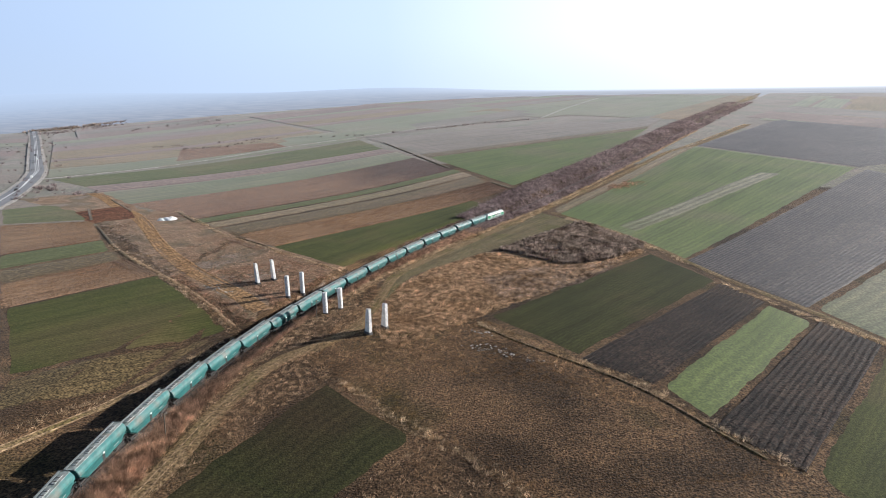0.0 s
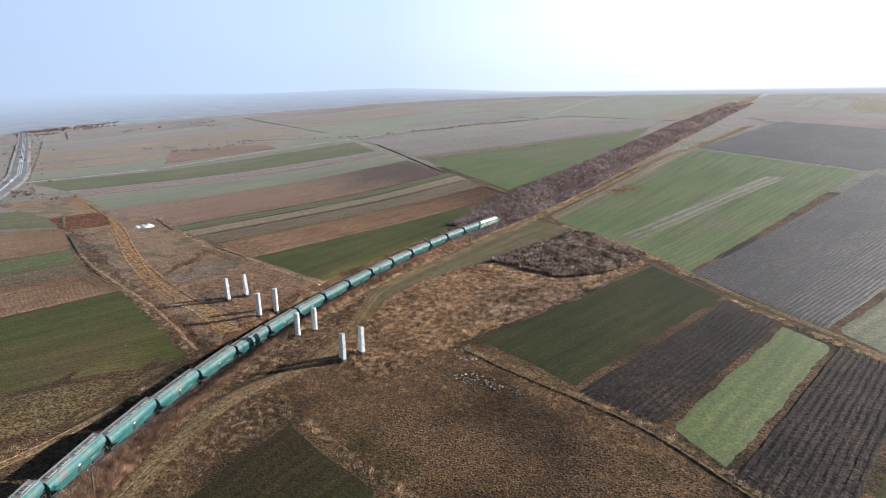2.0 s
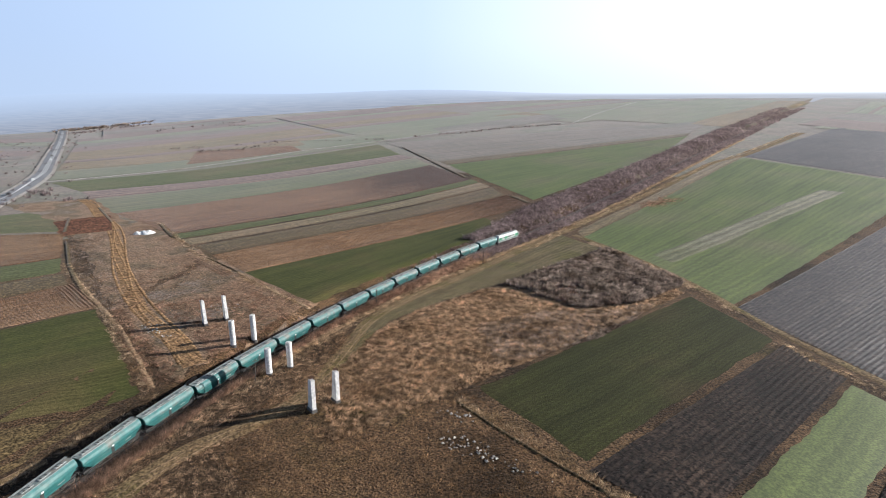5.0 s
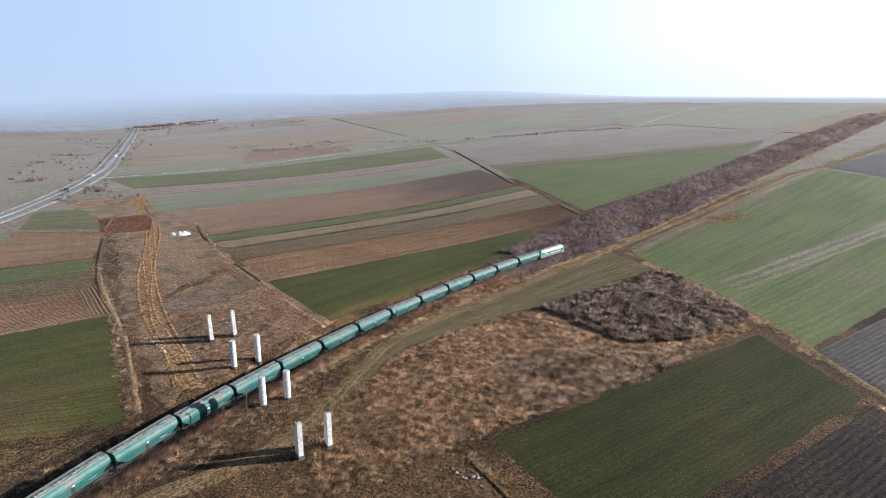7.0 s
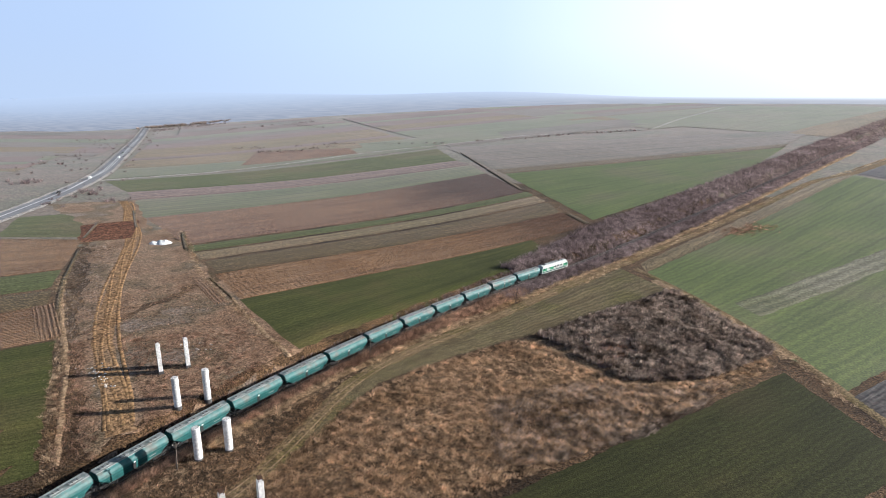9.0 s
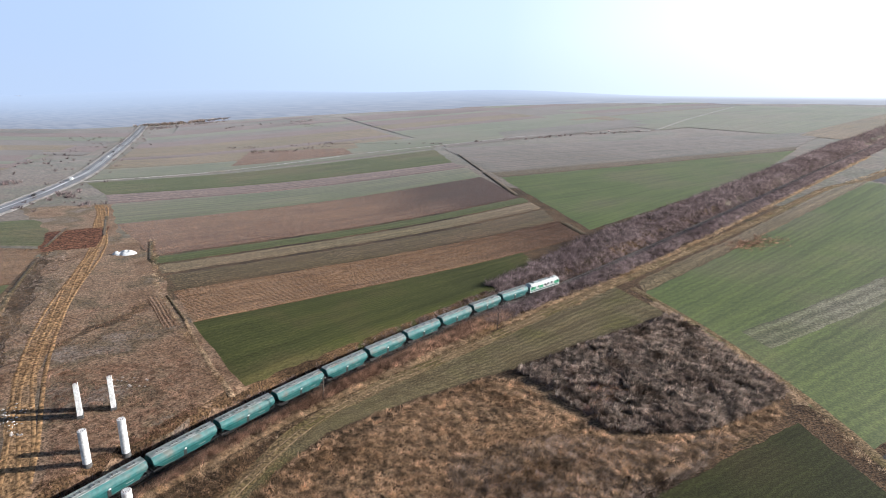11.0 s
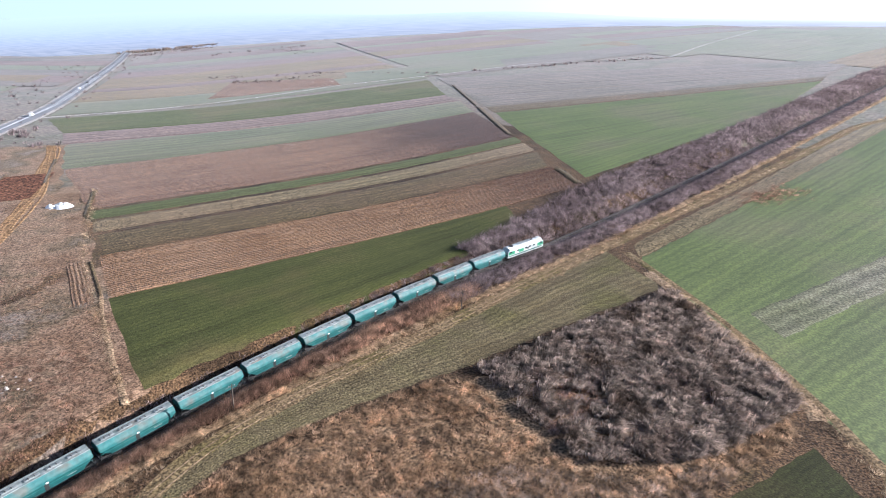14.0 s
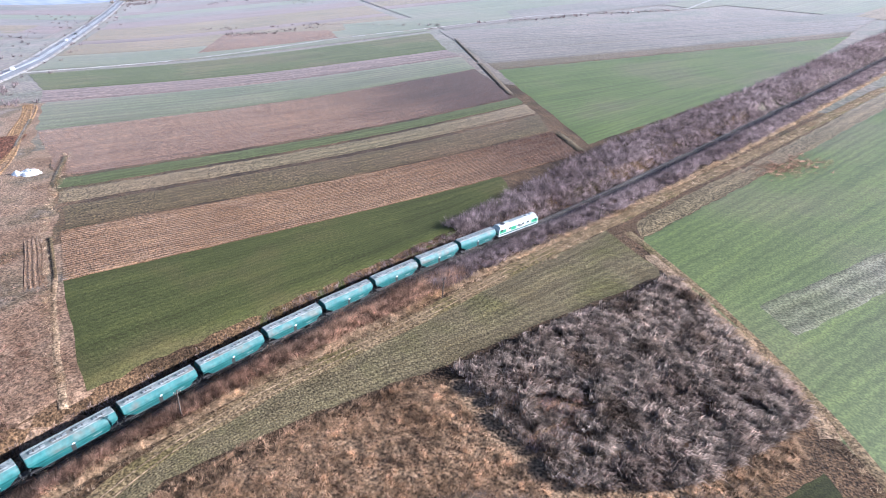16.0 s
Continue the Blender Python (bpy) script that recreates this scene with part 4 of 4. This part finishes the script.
inner = lambda y: np.interp(y, [20, 280, 300, 700], [2.3, 2.3, 2.3, 2.3])
south = hedge_band(20, 235, inner, south_edge, 11, 3)
south_e = hedge_band(225, 700, inner, south_edge, 8, 4)
north_w = hedge_band(60, 262, lambda y: -3.2 + 0 * y, lambda y: np.interp(y, [60, 150, 170, 262], [-5, -6, -6, -8]), 5, 5)
north_e = hedge_band(255, 720, lambda y: np.interp(y, [255, 280, 300, 720], [-3.3, -3.3, -2.3, -2.3]), lambda y: np.interp(y, [255, 263, 300, 330, 720], [-12, -14, -20, -25, -24]), 8, 7)
far_e = hedge_band(695, 1000, lambda y: -24 + 0 * y, south_edge, 5, 8)
for nm, pts, hmin, hmax, sd_ in (("thicket", far_e, 1.4, 2.8, 15), ("hedge", south, 1.0, 2.1, 11), ("thicket", south_e, 1.1, 2.3, 14), ("hedge", north_w, 0.6, 1.2, 12), ("thicket", north_e, 1.3, 2.9, 13)):
    rr = np.random.default_rng(sd_)
    clumps(nm, "leafless purple-brown scrub along the railway", "shrubs", "twig" if pts is south else "twig_dark", pts, rr.uniform(hmin, hmax, len(pts)), 62, 0.02, 0.05, 1.0, seed=sd_)
SHRUB = [(-43, 202), (-29.2, 230.5), (-14.5, 257.6), (-4.1, 246), (4.3, 236), (11, 228.5), (13.5, 221), (4, 204), (-2, 196.9), (-16, 188), (-28, 194)]
THIN = [(-36, 205), (-22, 212), (-14, 200), (-20, 190), (-28, 195)]
p = scatter(SHRUB, 1900, 21)
p = p[~inside(p, THIN) | (np.arange(len(p)) % 3 == 0)]
rr = np.random.default_rng(22)
clumps("weed_patch", "tall grey dead weeds bent by wind", "weeds", "weed", p, rr.uniform(0.9, 3.0, len(p)), 60, 0.024, 0.42, 0.62, 0.42, seed=23, bend=True)
p = scatter(THIN, 420, 55)
clumps("scrub_patch", "low reddish-brown undergrowth among the weeds", "shrubs", "twig", p, rr.uniform(0.5, 1.1, len(p)), 40, 0.022, 0.1, 0.8, 0.15, seed=56)
p = scatter(SHRUB, 900, 51)
clumps("scrub_patch", "dark leafless scrub among the weeds", "shrubs", "twig_dark", p, rr.uniform(0.6, 2.0, len(p)), 50, 0.016, 0.1, 0.8, 0.1, seed=52)
SHRUB2 = [(-41, 164), (-28, 180), (-8, 188), (9, 205), (-8, 168), (-20, 152), (-30, 144)]
p = scatter(SHRUB2, 1500, 53)
clumps("scrub_patch", "grey-brown scrub in the reed bed", "shrubs", "weed", p, rr.uniform(0.5, 1.6, len(p)), 46, 0.017, 0.2, 0.8, 0.2, seed=54)
REED = [(-47, 196.5), (-53, 186), (-61.5, 170), (-66, 155), (-64, 118), (-50, 102), (-34, 129), (-14, 163), (14, 212), (12, 218), (3, 201), (-2, 195), (-16, 186), (-30, 191), (-40, 197)]
p = scatter(REED, 11500, 24)
clumps("reed_bed", "dry tan reeds and tall grass", "reeds", "reed", p, rr.uniform(0.35, 1.15, len(p)), 30, 0.032, 0.2, 0.75, 0.2, seed=25)
WASTE = [(-70, 95), (-57, 85), (-10, 60), (34, 78), (-5, 109), (-33, 130), (-60, 150), (-72, 150)]
DAMP = [(-44, 93), (-7, 97), (20, 88), (30, 79), (-3, 63), (-23, 68), (-40, 83)]
p = scatter(WASTE, 15000, 26)
p = p[~inside(p, DAMP) | (np.arange(len(p)) % 5 == 0)]
clumps("dry_grass", "tufts of dry brown grass", "grass", "grass", p, rr.uniform(0.2, 0.6, len(p)), 14, 0.05, 0.15, 0.9, 0.25, seed=27)
NEAR = [(-66, 30), (-70, 55), (-74, 76), (-74, 92), (-68, 97), (-58, 86), (-64, 60), (-66, 40)]
p = np.concatenate([scatter(NEAR, 1500, 91), scatter([(-80, 30), (-84, 70), (-84, 95), (-80, 130), (-75, 150), (-69, 140), (-64, 115), (-77, 92), (-76, 70), (-69, 40)], 3000, 92), scatter([(-42, 38), (-30, 68), (-5, 56), (10, 40), (-20, 30)], 1500, 93)])
clumps("dry_grass", "tall tan grass between the railway and the fields", "grass", "reed", p, rr.uniform(0.3, 0.8, len(p)), 18, 0.04, 0.15, 0.9, 0.25, seed=94)
WEST = [(-100, 105), (-150, 133), (-250, 192), (-300, 245), (-238, 233), (-175, 195), (-130, 174), (-96, 158), (-92, 120)]
p = clear_of(scatter(WEST, 10000, 28), CLAY, 3.6)
clumps("dry_grass", "tufts of dry brown grass on waste ground", "grass", "grass", p, rr.uniform(0.15, 0.5, len(p)), 14, 0.05, 0.15, 0.9, 0.25, seed=29)


FRINGE = [(-118, 165), (-98, 157), (-92, 160), (-130, 176), (-165, 187), (-175, 172), (-160, 150), (-150, 136)]
p = scatter(FRINGE, 900, 37)
clumps("scrub_patch", "thin scattered brown scrub on waste ground", "shrubs", "twig", p, rr.uniform(0.3, 0.9, len(p)), 26, 0.022, 0.1, 0.9, 0.1, seed=38)
WEST2 = [(-92, 118), (-100, 106), (-128, 121), (-150, 136), (-118, 165), (-98, 157), (-90, 140)]
p = clear_of(scatter(WEST2, 3800, 33), CLAY, 4.2)
clumps("scrub_patch", "low pinkish-brown leafless scrub by the railway", "shrubs", "twig", p, rr.uniform(0.3, 0.85, len(p)), 34, 0.026, 0.1, 0.9, 0.1, seed=34)
EDGE = [(-250, 193), (-205, 163), (-150, 133), (-146, 139), (-198, 172), (-240, 203)]
p = scatter(EDGE, 1800, 35)
clumps("scrub_patch", "grey-pink dead weeds along the field edge", "weeds", "weed", p, rr.uniform(0.4, 1.2, len(p)), 30, 0.02, 0.15, 0.9, 0.2, seed=36)


def along(pts, per_m, spread, seed):
    rng = np.random.default_rng(seed)
    q = np.array(pts, float)
    seg = np.r_[0, np.cumsum(np.hypot(*np.diff(q, axis=0).T))]
    s = rng.uniform(0, seg[-1], int(seg[-1] * per_m))
    return np.stack([np.interp(s, seg, q[:, 0]) + rng.normal(0, spread, len(s)), np.interp(s, seg, q[:, 1]) + rng.normal(0, spread, len(s))], -1)


margin = np.concatenate([along(q, 3.5, 0.8, 40 + i) for i, q in enumerate((
    [(-97, 104), (-120, 116), (-147, 132), (-172, 144.5), (-211, 165)], [(-95, 159), (-130, 174), (-175, 195), (-238, 234)],
    [(-58, 86), (-39, 75.5), (-22, 67.5), (5, 52)], [(-36, 127), (-22, 119), (-6, 110), (11, 101.5), (22, 89.5), (36, 78)],
    [(-46, 245), (-38, 273), (-27, 306), (-14, 340), (11, 407), (39, 482), (64, 530), (135, 690)], [(-76, 40), (-79, 70), (-79, 90), (-77, 130), (-75, 155), (-70, 182), (-62, 206), (-53, 241)],
    [(-15, 260), (4.5, 239), (16, 224), (28, 201)], [(-15, 259), (4, 238), (14, 225)], [(36, 181), (57, 154), (68, 141), (90, 104)], [(-102, 66), (-106, 55), (-112, 30)], [(-98, 72), (-98, 90), (-95, 105)]))])
vy = np.random.default_rng(59).uniform(120, 620, 6500)
verge = np.stack([line_x(vy) + south_edge(vy) + np.random.default_rng(58).normal(1.0, 0.8, len(vy)), vy], -1)
margin = np.concatenate([margin, verge])
rr = np.random.default_rng(60)
clumps("field_margin", "pale dry grass along field edges and ditches", "grass", "straw", margin, rr.uniform(0.4, 1.1, len(margin)), 30, 0.022, 0.15, 0.85, 0.2, seed=61)


# ---- small things ----
def heap():
    rng = np.random.default_rng(31)
    bm = bmesh.new()
    bmesh.ops.create_grid(bm, x_segments=60, y_segments=60, size=7.0)
    tops = [(rng.uniform(-2.8, 2.8), rng.uniform(-1.6, 1.6), rng.uniform(1.6, 2.8), rng.uniform(0.5, 1.3)) for _ in range(7)]
    for v in bm.verts:
        h = max(k * (1 - math.hypot(v.co.x - x, (v.co.y - y) * 1.3) / w) for x, y, w, k in tops)
        v.co.z = max(-0.2, h + 0.3 * noise.noise(v.co * 0.8) + 0.12 * noise.noise(v.co * 2.5))
    ob = part("gravel_heap", bm, "lime")
    ob.matrix_basis = pose(-227, 213.5, float(bed(-227, 213.5)) + 0.1, 0, 0, 40) @ Matrix.Diagonal((1.25, 1.25, 1.4, 1))
    tagged(ob, "white heap of gravel on waste ground", "gravel heap")


heap()


def far_scrub():
    pts = np.concatenate([along(q, d, s, 70 + i) for i, (q, d, s) in enumerate((
        ([(-491, 523), (-455, 540), (-434, 594)], 0.5, 6), ([(-620, 776), (-740, 840)], 0.3, 12), ([(-560, 533), (-445, 609), (-300, 632)], 0.16, 4),
        ([(-350, 225), (-450, 318), (-630, 452), (-868, 632)], 0.10, 9), ([(-480, 260), (-560, 330), (-700, 430)], 0.15, 14), ([(-940, 671), (-944, 844)], 0.9, 16),
        ([(-410, 280), (-340, 265)], 0.4, 3), ([(-700, 500), (-900, 560)], 0.2, 20), ([(-300, 640), (-120, 790)], 0.2, 5)))])
    r = np.random.default_rng(80)
    clumps("far_scrub", "leafless scattered bushes along far ditches and the road", "bushes", "twig_dark", pts, r.uniform(1.2, 3.2, len(pts)), 26, 0.06, 0.0, 0.7, seed=81)


far_scrub()
wood = along([(-1021, 729), (-988, 798), (-970, 880)], 1.0, 9.0, 171)
# paler weed colour on the wood imitates haze in front of it
clumps("far_wood", "leafless wood far beyond the road, paled in colour for haze", "wood", "weed", wood, np.random.default_rng(172).uniform(3.5, 6.0, len(wood)), 30, 0.05, 0.0, 0.6, seed=173)
row = np.concatenate([along([(-788, 725), (-776, 790), (-743, 842), (-726, 885)], 0.12, 5.0, 174), along([(-476, 267), (-484, 291)], 0.3, 3.0, 175)])
clumps("far_wood", "scattered leafless trees in the far fields", "wood", "twig_dark", row, np.random.default_rng(176).uniform(3.0, 5.0, len(row)), 40, 0.03, 0.0, 0.55, seed=177)
low = along([(-3, 343), (5, 350), (13, 362)], 14.0, 3.6, 95)
clumps("scrub_patch", "low reddish scrub island in the wheat", "shrubs", "twig", low, np.random.default_rng(96).uniform(0.4, 1.2, len(low)), 30, 0.03, 0.1, 0.9, 0.1, seed=97)


def rubble():
    """Pale lumps of broken concrete and chalk lying in small patches."""
    r = np.random.default_rng(90)
    V, F = [], []
    for cx, cy, s, k in ((-28, 110.4, 2.6, 34), (-22, 108.5, 1.8, 18), (-15.5, 107.3, 2.0, 14), (-30.5, 119.5, 2.6, 16), (-127, 130, 2.5, 46), (-119, 127, 1.4, 20), (-118, 150, 3, 24)):
        for _ in range(k):
            x, y, q = cx + r.normal(0, s), cy + r.normal(0, s * 0.5), r.uniform(0.12, 0.42)
            z, n0 = float(bed(x, y)), len(V)
            for dx, dy, dz in ((1, 0, 0), (-1, 0, 0), (0, 1, 0), (0, -1, 0), (0, 0, 0.8), (0, 0, -0.6)):
                V.append((x + q * dx * r.uniform(0.6, 1.3), y + q * dy * r.uniform(0.6, 1.3), z + 0.08 + q * dz * r.uniform(0.6, 1.2)))
            F += [(n0 + a, n0 + c, n0 + e) for a, c, e in ((0, 2, 4), (2, 1, 4), (1, 3, 4), (3, 0, 4), (2, 0, 5), (1, 2, 5), (3, 1, 5), (0, 3, 5))]
    tagged(raw("rubble", V, F, "shoulder"), "pale broken rubble lying in the dry grass", "rubble", kind="stuff")


rubble()


def utility_post(x, y, h):
    root = new("utility_post")
    tagged(root, "weathered wooden post standing in the scrub", "post", group="posts along the line")
    bm = bmesh.new()
    rod(bm, (0, 0, -0.4), (0, 0, h), 0.13, 10, 0.09)
    part("pole", bm, "wood", root)
    bm = bmesh.new()
    box(bm, 0, 0, h - 0.5, 1.2, 0.1, 0.12, 0.01)
    arm = part("crossarm", bm, "wood", root)
    for k in (-0.5, 0.5):
        bm = bmesh.new()
        rod(bm, (k, 0, h - 0.44), (k, 0, h - 0.24), 0.05, 8, 0.03)
        part("insulator", bm, "white", arm)
    root.matrix_basis = pose(x, y, float(bed(x, y)), 2, 3, 70)


for x, y in ((-57.5, 222), (-75.5, 168), (-76, 56), (-79, 116), (-40, 282)):
    utility_post(x, y, 5.5)


def van(x, y, turn, dark):
    root = new("van")
    tagged(root, "small white van on the asphalt road" if not dark else "dark grey car on the asphalt road", "vehicle", group="vehicles on the road")
    L, H = (2.4, 2.1) if not dark else (2.0, 1.4)
    bm = bmesh.new()
    loft(bm, lambda s: [(-0.9, 0.35), (-0.95, 0.9), (-0.8, 0.95 if s > L - 0.9 else H), (0.8, 0.95 if s > L - 0.9 else H), (0.95, 0.9), (0.9, 0.35)], [-L, -L + 0.05, L - 1.6, L - 0.85, L])
    part("body", bm, "white" if not dark else "iron", root)
    bm = bmesh.new()
    box(bm, 0, L - 1.15, H - 0.42, 1.66, 0.12, 0.5, 0.02)
    part("windscreen", bm, "glass", root)
    for sx in (-1, 1):
        for sy in (-1.4, 1.4):
            bm = bmesh.new()
            rod(bm, (sx * 0.78, sy, 0.33), (sx * 0.98, sy, 0.33), 0.33, 14)
            part("wheel", bm, "iron", root)
    root.matrix_basis = pose(x, y, float(bed(x, y)) + 0.62 + min(max(math.hypot(x, y - 60) - 300, 0), 1500) * 0.0009, 0, 0, turn)


van(-458, 313, 52, False)
van(-592, 418, 52, False)
van(-404, 262, 230, True)
van(-640, 452, 230, True)


def hazy_air(n, lk):
    """Colour of the hazy air low over the horizon, whiter towards the sun; with its way round the horizon."""
    geo = n.new("ShaderNodeNewGeometry")
    flat = n.new("ShaderNodeVectorMath")
    flat.operation = "MULTIPLY"
    flat.inputs[1].default_value = (1, 1, 0)
    lk.new(geo.outputs["Position"], flat.inputs[0])
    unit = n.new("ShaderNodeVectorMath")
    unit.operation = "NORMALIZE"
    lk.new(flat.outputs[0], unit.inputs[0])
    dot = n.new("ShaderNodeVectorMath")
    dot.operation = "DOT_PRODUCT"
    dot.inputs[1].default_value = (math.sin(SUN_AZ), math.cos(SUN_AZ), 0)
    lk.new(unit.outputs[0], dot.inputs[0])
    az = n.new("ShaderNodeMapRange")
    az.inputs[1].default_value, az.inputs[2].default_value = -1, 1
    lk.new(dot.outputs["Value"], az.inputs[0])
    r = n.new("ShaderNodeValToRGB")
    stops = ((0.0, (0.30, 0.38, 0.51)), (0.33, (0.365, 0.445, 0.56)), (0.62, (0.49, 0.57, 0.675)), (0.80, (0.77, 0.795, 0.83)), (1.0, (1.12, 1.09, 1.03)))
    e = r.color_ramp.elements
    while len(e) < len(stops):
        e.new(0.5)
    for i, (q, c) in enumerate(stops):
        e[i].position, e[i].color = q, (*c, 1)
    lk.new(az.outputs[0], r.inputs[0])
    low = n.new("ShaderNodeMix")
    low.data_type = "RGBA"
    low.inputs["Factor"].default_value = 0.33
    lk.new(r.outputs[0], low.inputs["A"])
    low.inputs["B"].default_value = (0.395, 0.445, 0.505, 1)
    return geo, flat.outputs[0], r.outputs[0], low.outputs["Result"]


def far_backdrop():
    """The country far beyond the fields; haze painted as glow fades it into the horizon air."""
    m = bpy.data.materials.new("hazy_distance")
    m.use_nodes = True
    n, lk = m.node_tree.nodes, m.node_tree.links
    b = n["Principled BSDF"]
    b.inputs["Base Color"].default_value = (0.02, 0.02, 0.02, 1)
    b.inputs["Roughness"].default_value = 1.0
    b.inputs["Specular IOR Level"].default_value = 0.0
    geo, flat, _, air = hazy_air(n, lk)
    mp = n.new("ShaderNodeMapping")
    mp.inputs["Rotation"].default_value = (0, 0, radians(35))
    mp.inputs["Scale"].default_value = (0.003, 0.018, 0.0)
    lk.new(geo.outputs["Position"], mp.inputs["Vector"])
    t = n.new("ShaderNodeTexNoise")
    t.inputs["Detail"].default_value = 4.0
    lk.new(mp.outputs[0], t.inputs["Vector"])
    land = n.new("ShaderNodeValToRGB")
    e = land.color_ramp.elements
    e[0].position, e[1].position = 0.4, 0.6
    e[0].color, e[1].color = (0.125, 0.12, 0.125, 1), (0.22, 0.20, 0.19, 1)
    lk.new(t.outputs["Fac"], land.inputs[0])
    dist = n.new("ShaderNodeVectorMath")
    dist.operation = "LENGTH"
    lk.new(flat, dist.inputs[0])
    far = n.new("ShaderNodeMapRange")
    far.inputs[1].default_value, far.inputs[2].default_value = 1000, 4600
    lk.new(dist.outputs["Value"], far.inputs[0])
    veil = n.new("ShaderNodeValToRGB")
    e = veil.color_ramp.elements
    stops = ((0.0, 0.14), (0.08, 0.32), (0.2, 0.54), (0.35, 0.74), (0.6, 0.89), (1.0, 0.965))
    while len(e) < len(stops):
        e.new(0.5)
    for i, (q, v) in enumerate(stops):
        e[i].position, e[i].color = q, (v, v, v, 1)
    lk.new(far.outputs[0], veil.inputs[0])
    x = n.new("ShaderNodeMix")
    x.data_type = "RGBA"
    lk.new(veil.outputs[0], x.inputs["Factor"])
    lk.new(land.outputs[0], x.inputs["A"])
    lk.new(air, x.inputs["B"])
    # the land glows by itself: distance haze is painted into this emission
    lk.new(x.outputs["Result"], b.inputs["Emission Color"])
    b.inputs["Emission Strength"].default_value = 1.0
    M["haze"] = m
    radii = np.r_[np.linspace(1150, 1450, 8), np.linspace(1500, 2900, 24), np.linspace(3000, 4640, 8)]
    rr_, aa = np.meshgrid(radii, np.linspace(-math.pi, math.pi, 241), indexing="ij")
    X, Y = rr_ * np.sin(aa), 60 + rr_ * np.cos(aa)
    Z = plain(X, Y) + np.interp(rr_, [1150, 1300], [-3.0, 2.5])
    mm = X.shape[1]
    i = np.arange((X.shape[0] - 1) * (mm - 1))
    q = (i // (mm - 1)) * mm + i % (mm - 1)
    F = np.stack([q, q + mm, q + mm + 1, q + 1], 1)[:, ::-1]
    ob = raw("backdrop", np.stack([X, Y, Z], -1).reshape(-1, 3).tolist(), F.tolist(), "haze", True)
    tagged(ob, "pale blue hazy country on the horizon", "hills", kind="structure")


far_backdrop()


def sky_backdrop():
    """The bright hazy band of sky above the horizon, whiter towards the sun."""
    m = bpy.data.materials.new("hazy_sky")
    m.use_nodes = True
    n, lk = m.node_tree.nodes, m.node_tree.links
    b = n["Principled BSDF"]
    b.inputs["Base Color"].default_value = (0, 0, 0, 1)
    b.inputs["Specular IOR Level"].default_value = 0.0
    geo, _, high, air = hazy_air(n, lk)
    sep = n.new("ShaderNodeSeparateXYZ")
    lk.new(geo.outputs["Position"], sep.inputs[0])
    hz = n.new("ShaderNodeMapRange")
    hz.interpolation_type = "SMOOTHSTEP"
    hz.inputs[1].default_value, hz.inputs[2].default_value = 60, 650
    hz.inputs[3].default_value, hz.inputs[4].default_value = 1.0, 0.0
    lk.new(sep.outputs[2], hz.inputs[0])
    mx = n.new("ShaderNodeMix")
    mx.data_type = "RGBA"
    lk.new(hz.outputs[0], mx.inputs["Factor"])
    lk.new(high, mx.inputs["A"])
    lk.new(air, mx.inputs["B"])
    lk.new(mx.outputs["Result"], b.inputs["Emission Color"])
    b.inputs["Emission Strength"].default_value = 1.0
    M["sky"] = m
    a = np.linspace(-math.pi, math.pi, 181)
    hs = np.linspace(-150, 1150, 6)
    V = [(4700 * math.sin(t), 60 + 4700 * math.cos(t), h) for t in a for h in hs]
    F = [(i * 6 + j, i * 6 + j + 1, i * 6 + j + 7, i * 6 + j + 6) for i in range(180) for j in range(5)]
    ob = raw("backdrop", V, F, "sky", True)
    tagged(ob, "bright hazy winter sky above the horizon", "sky", kind="structure")


sky_backdrop()
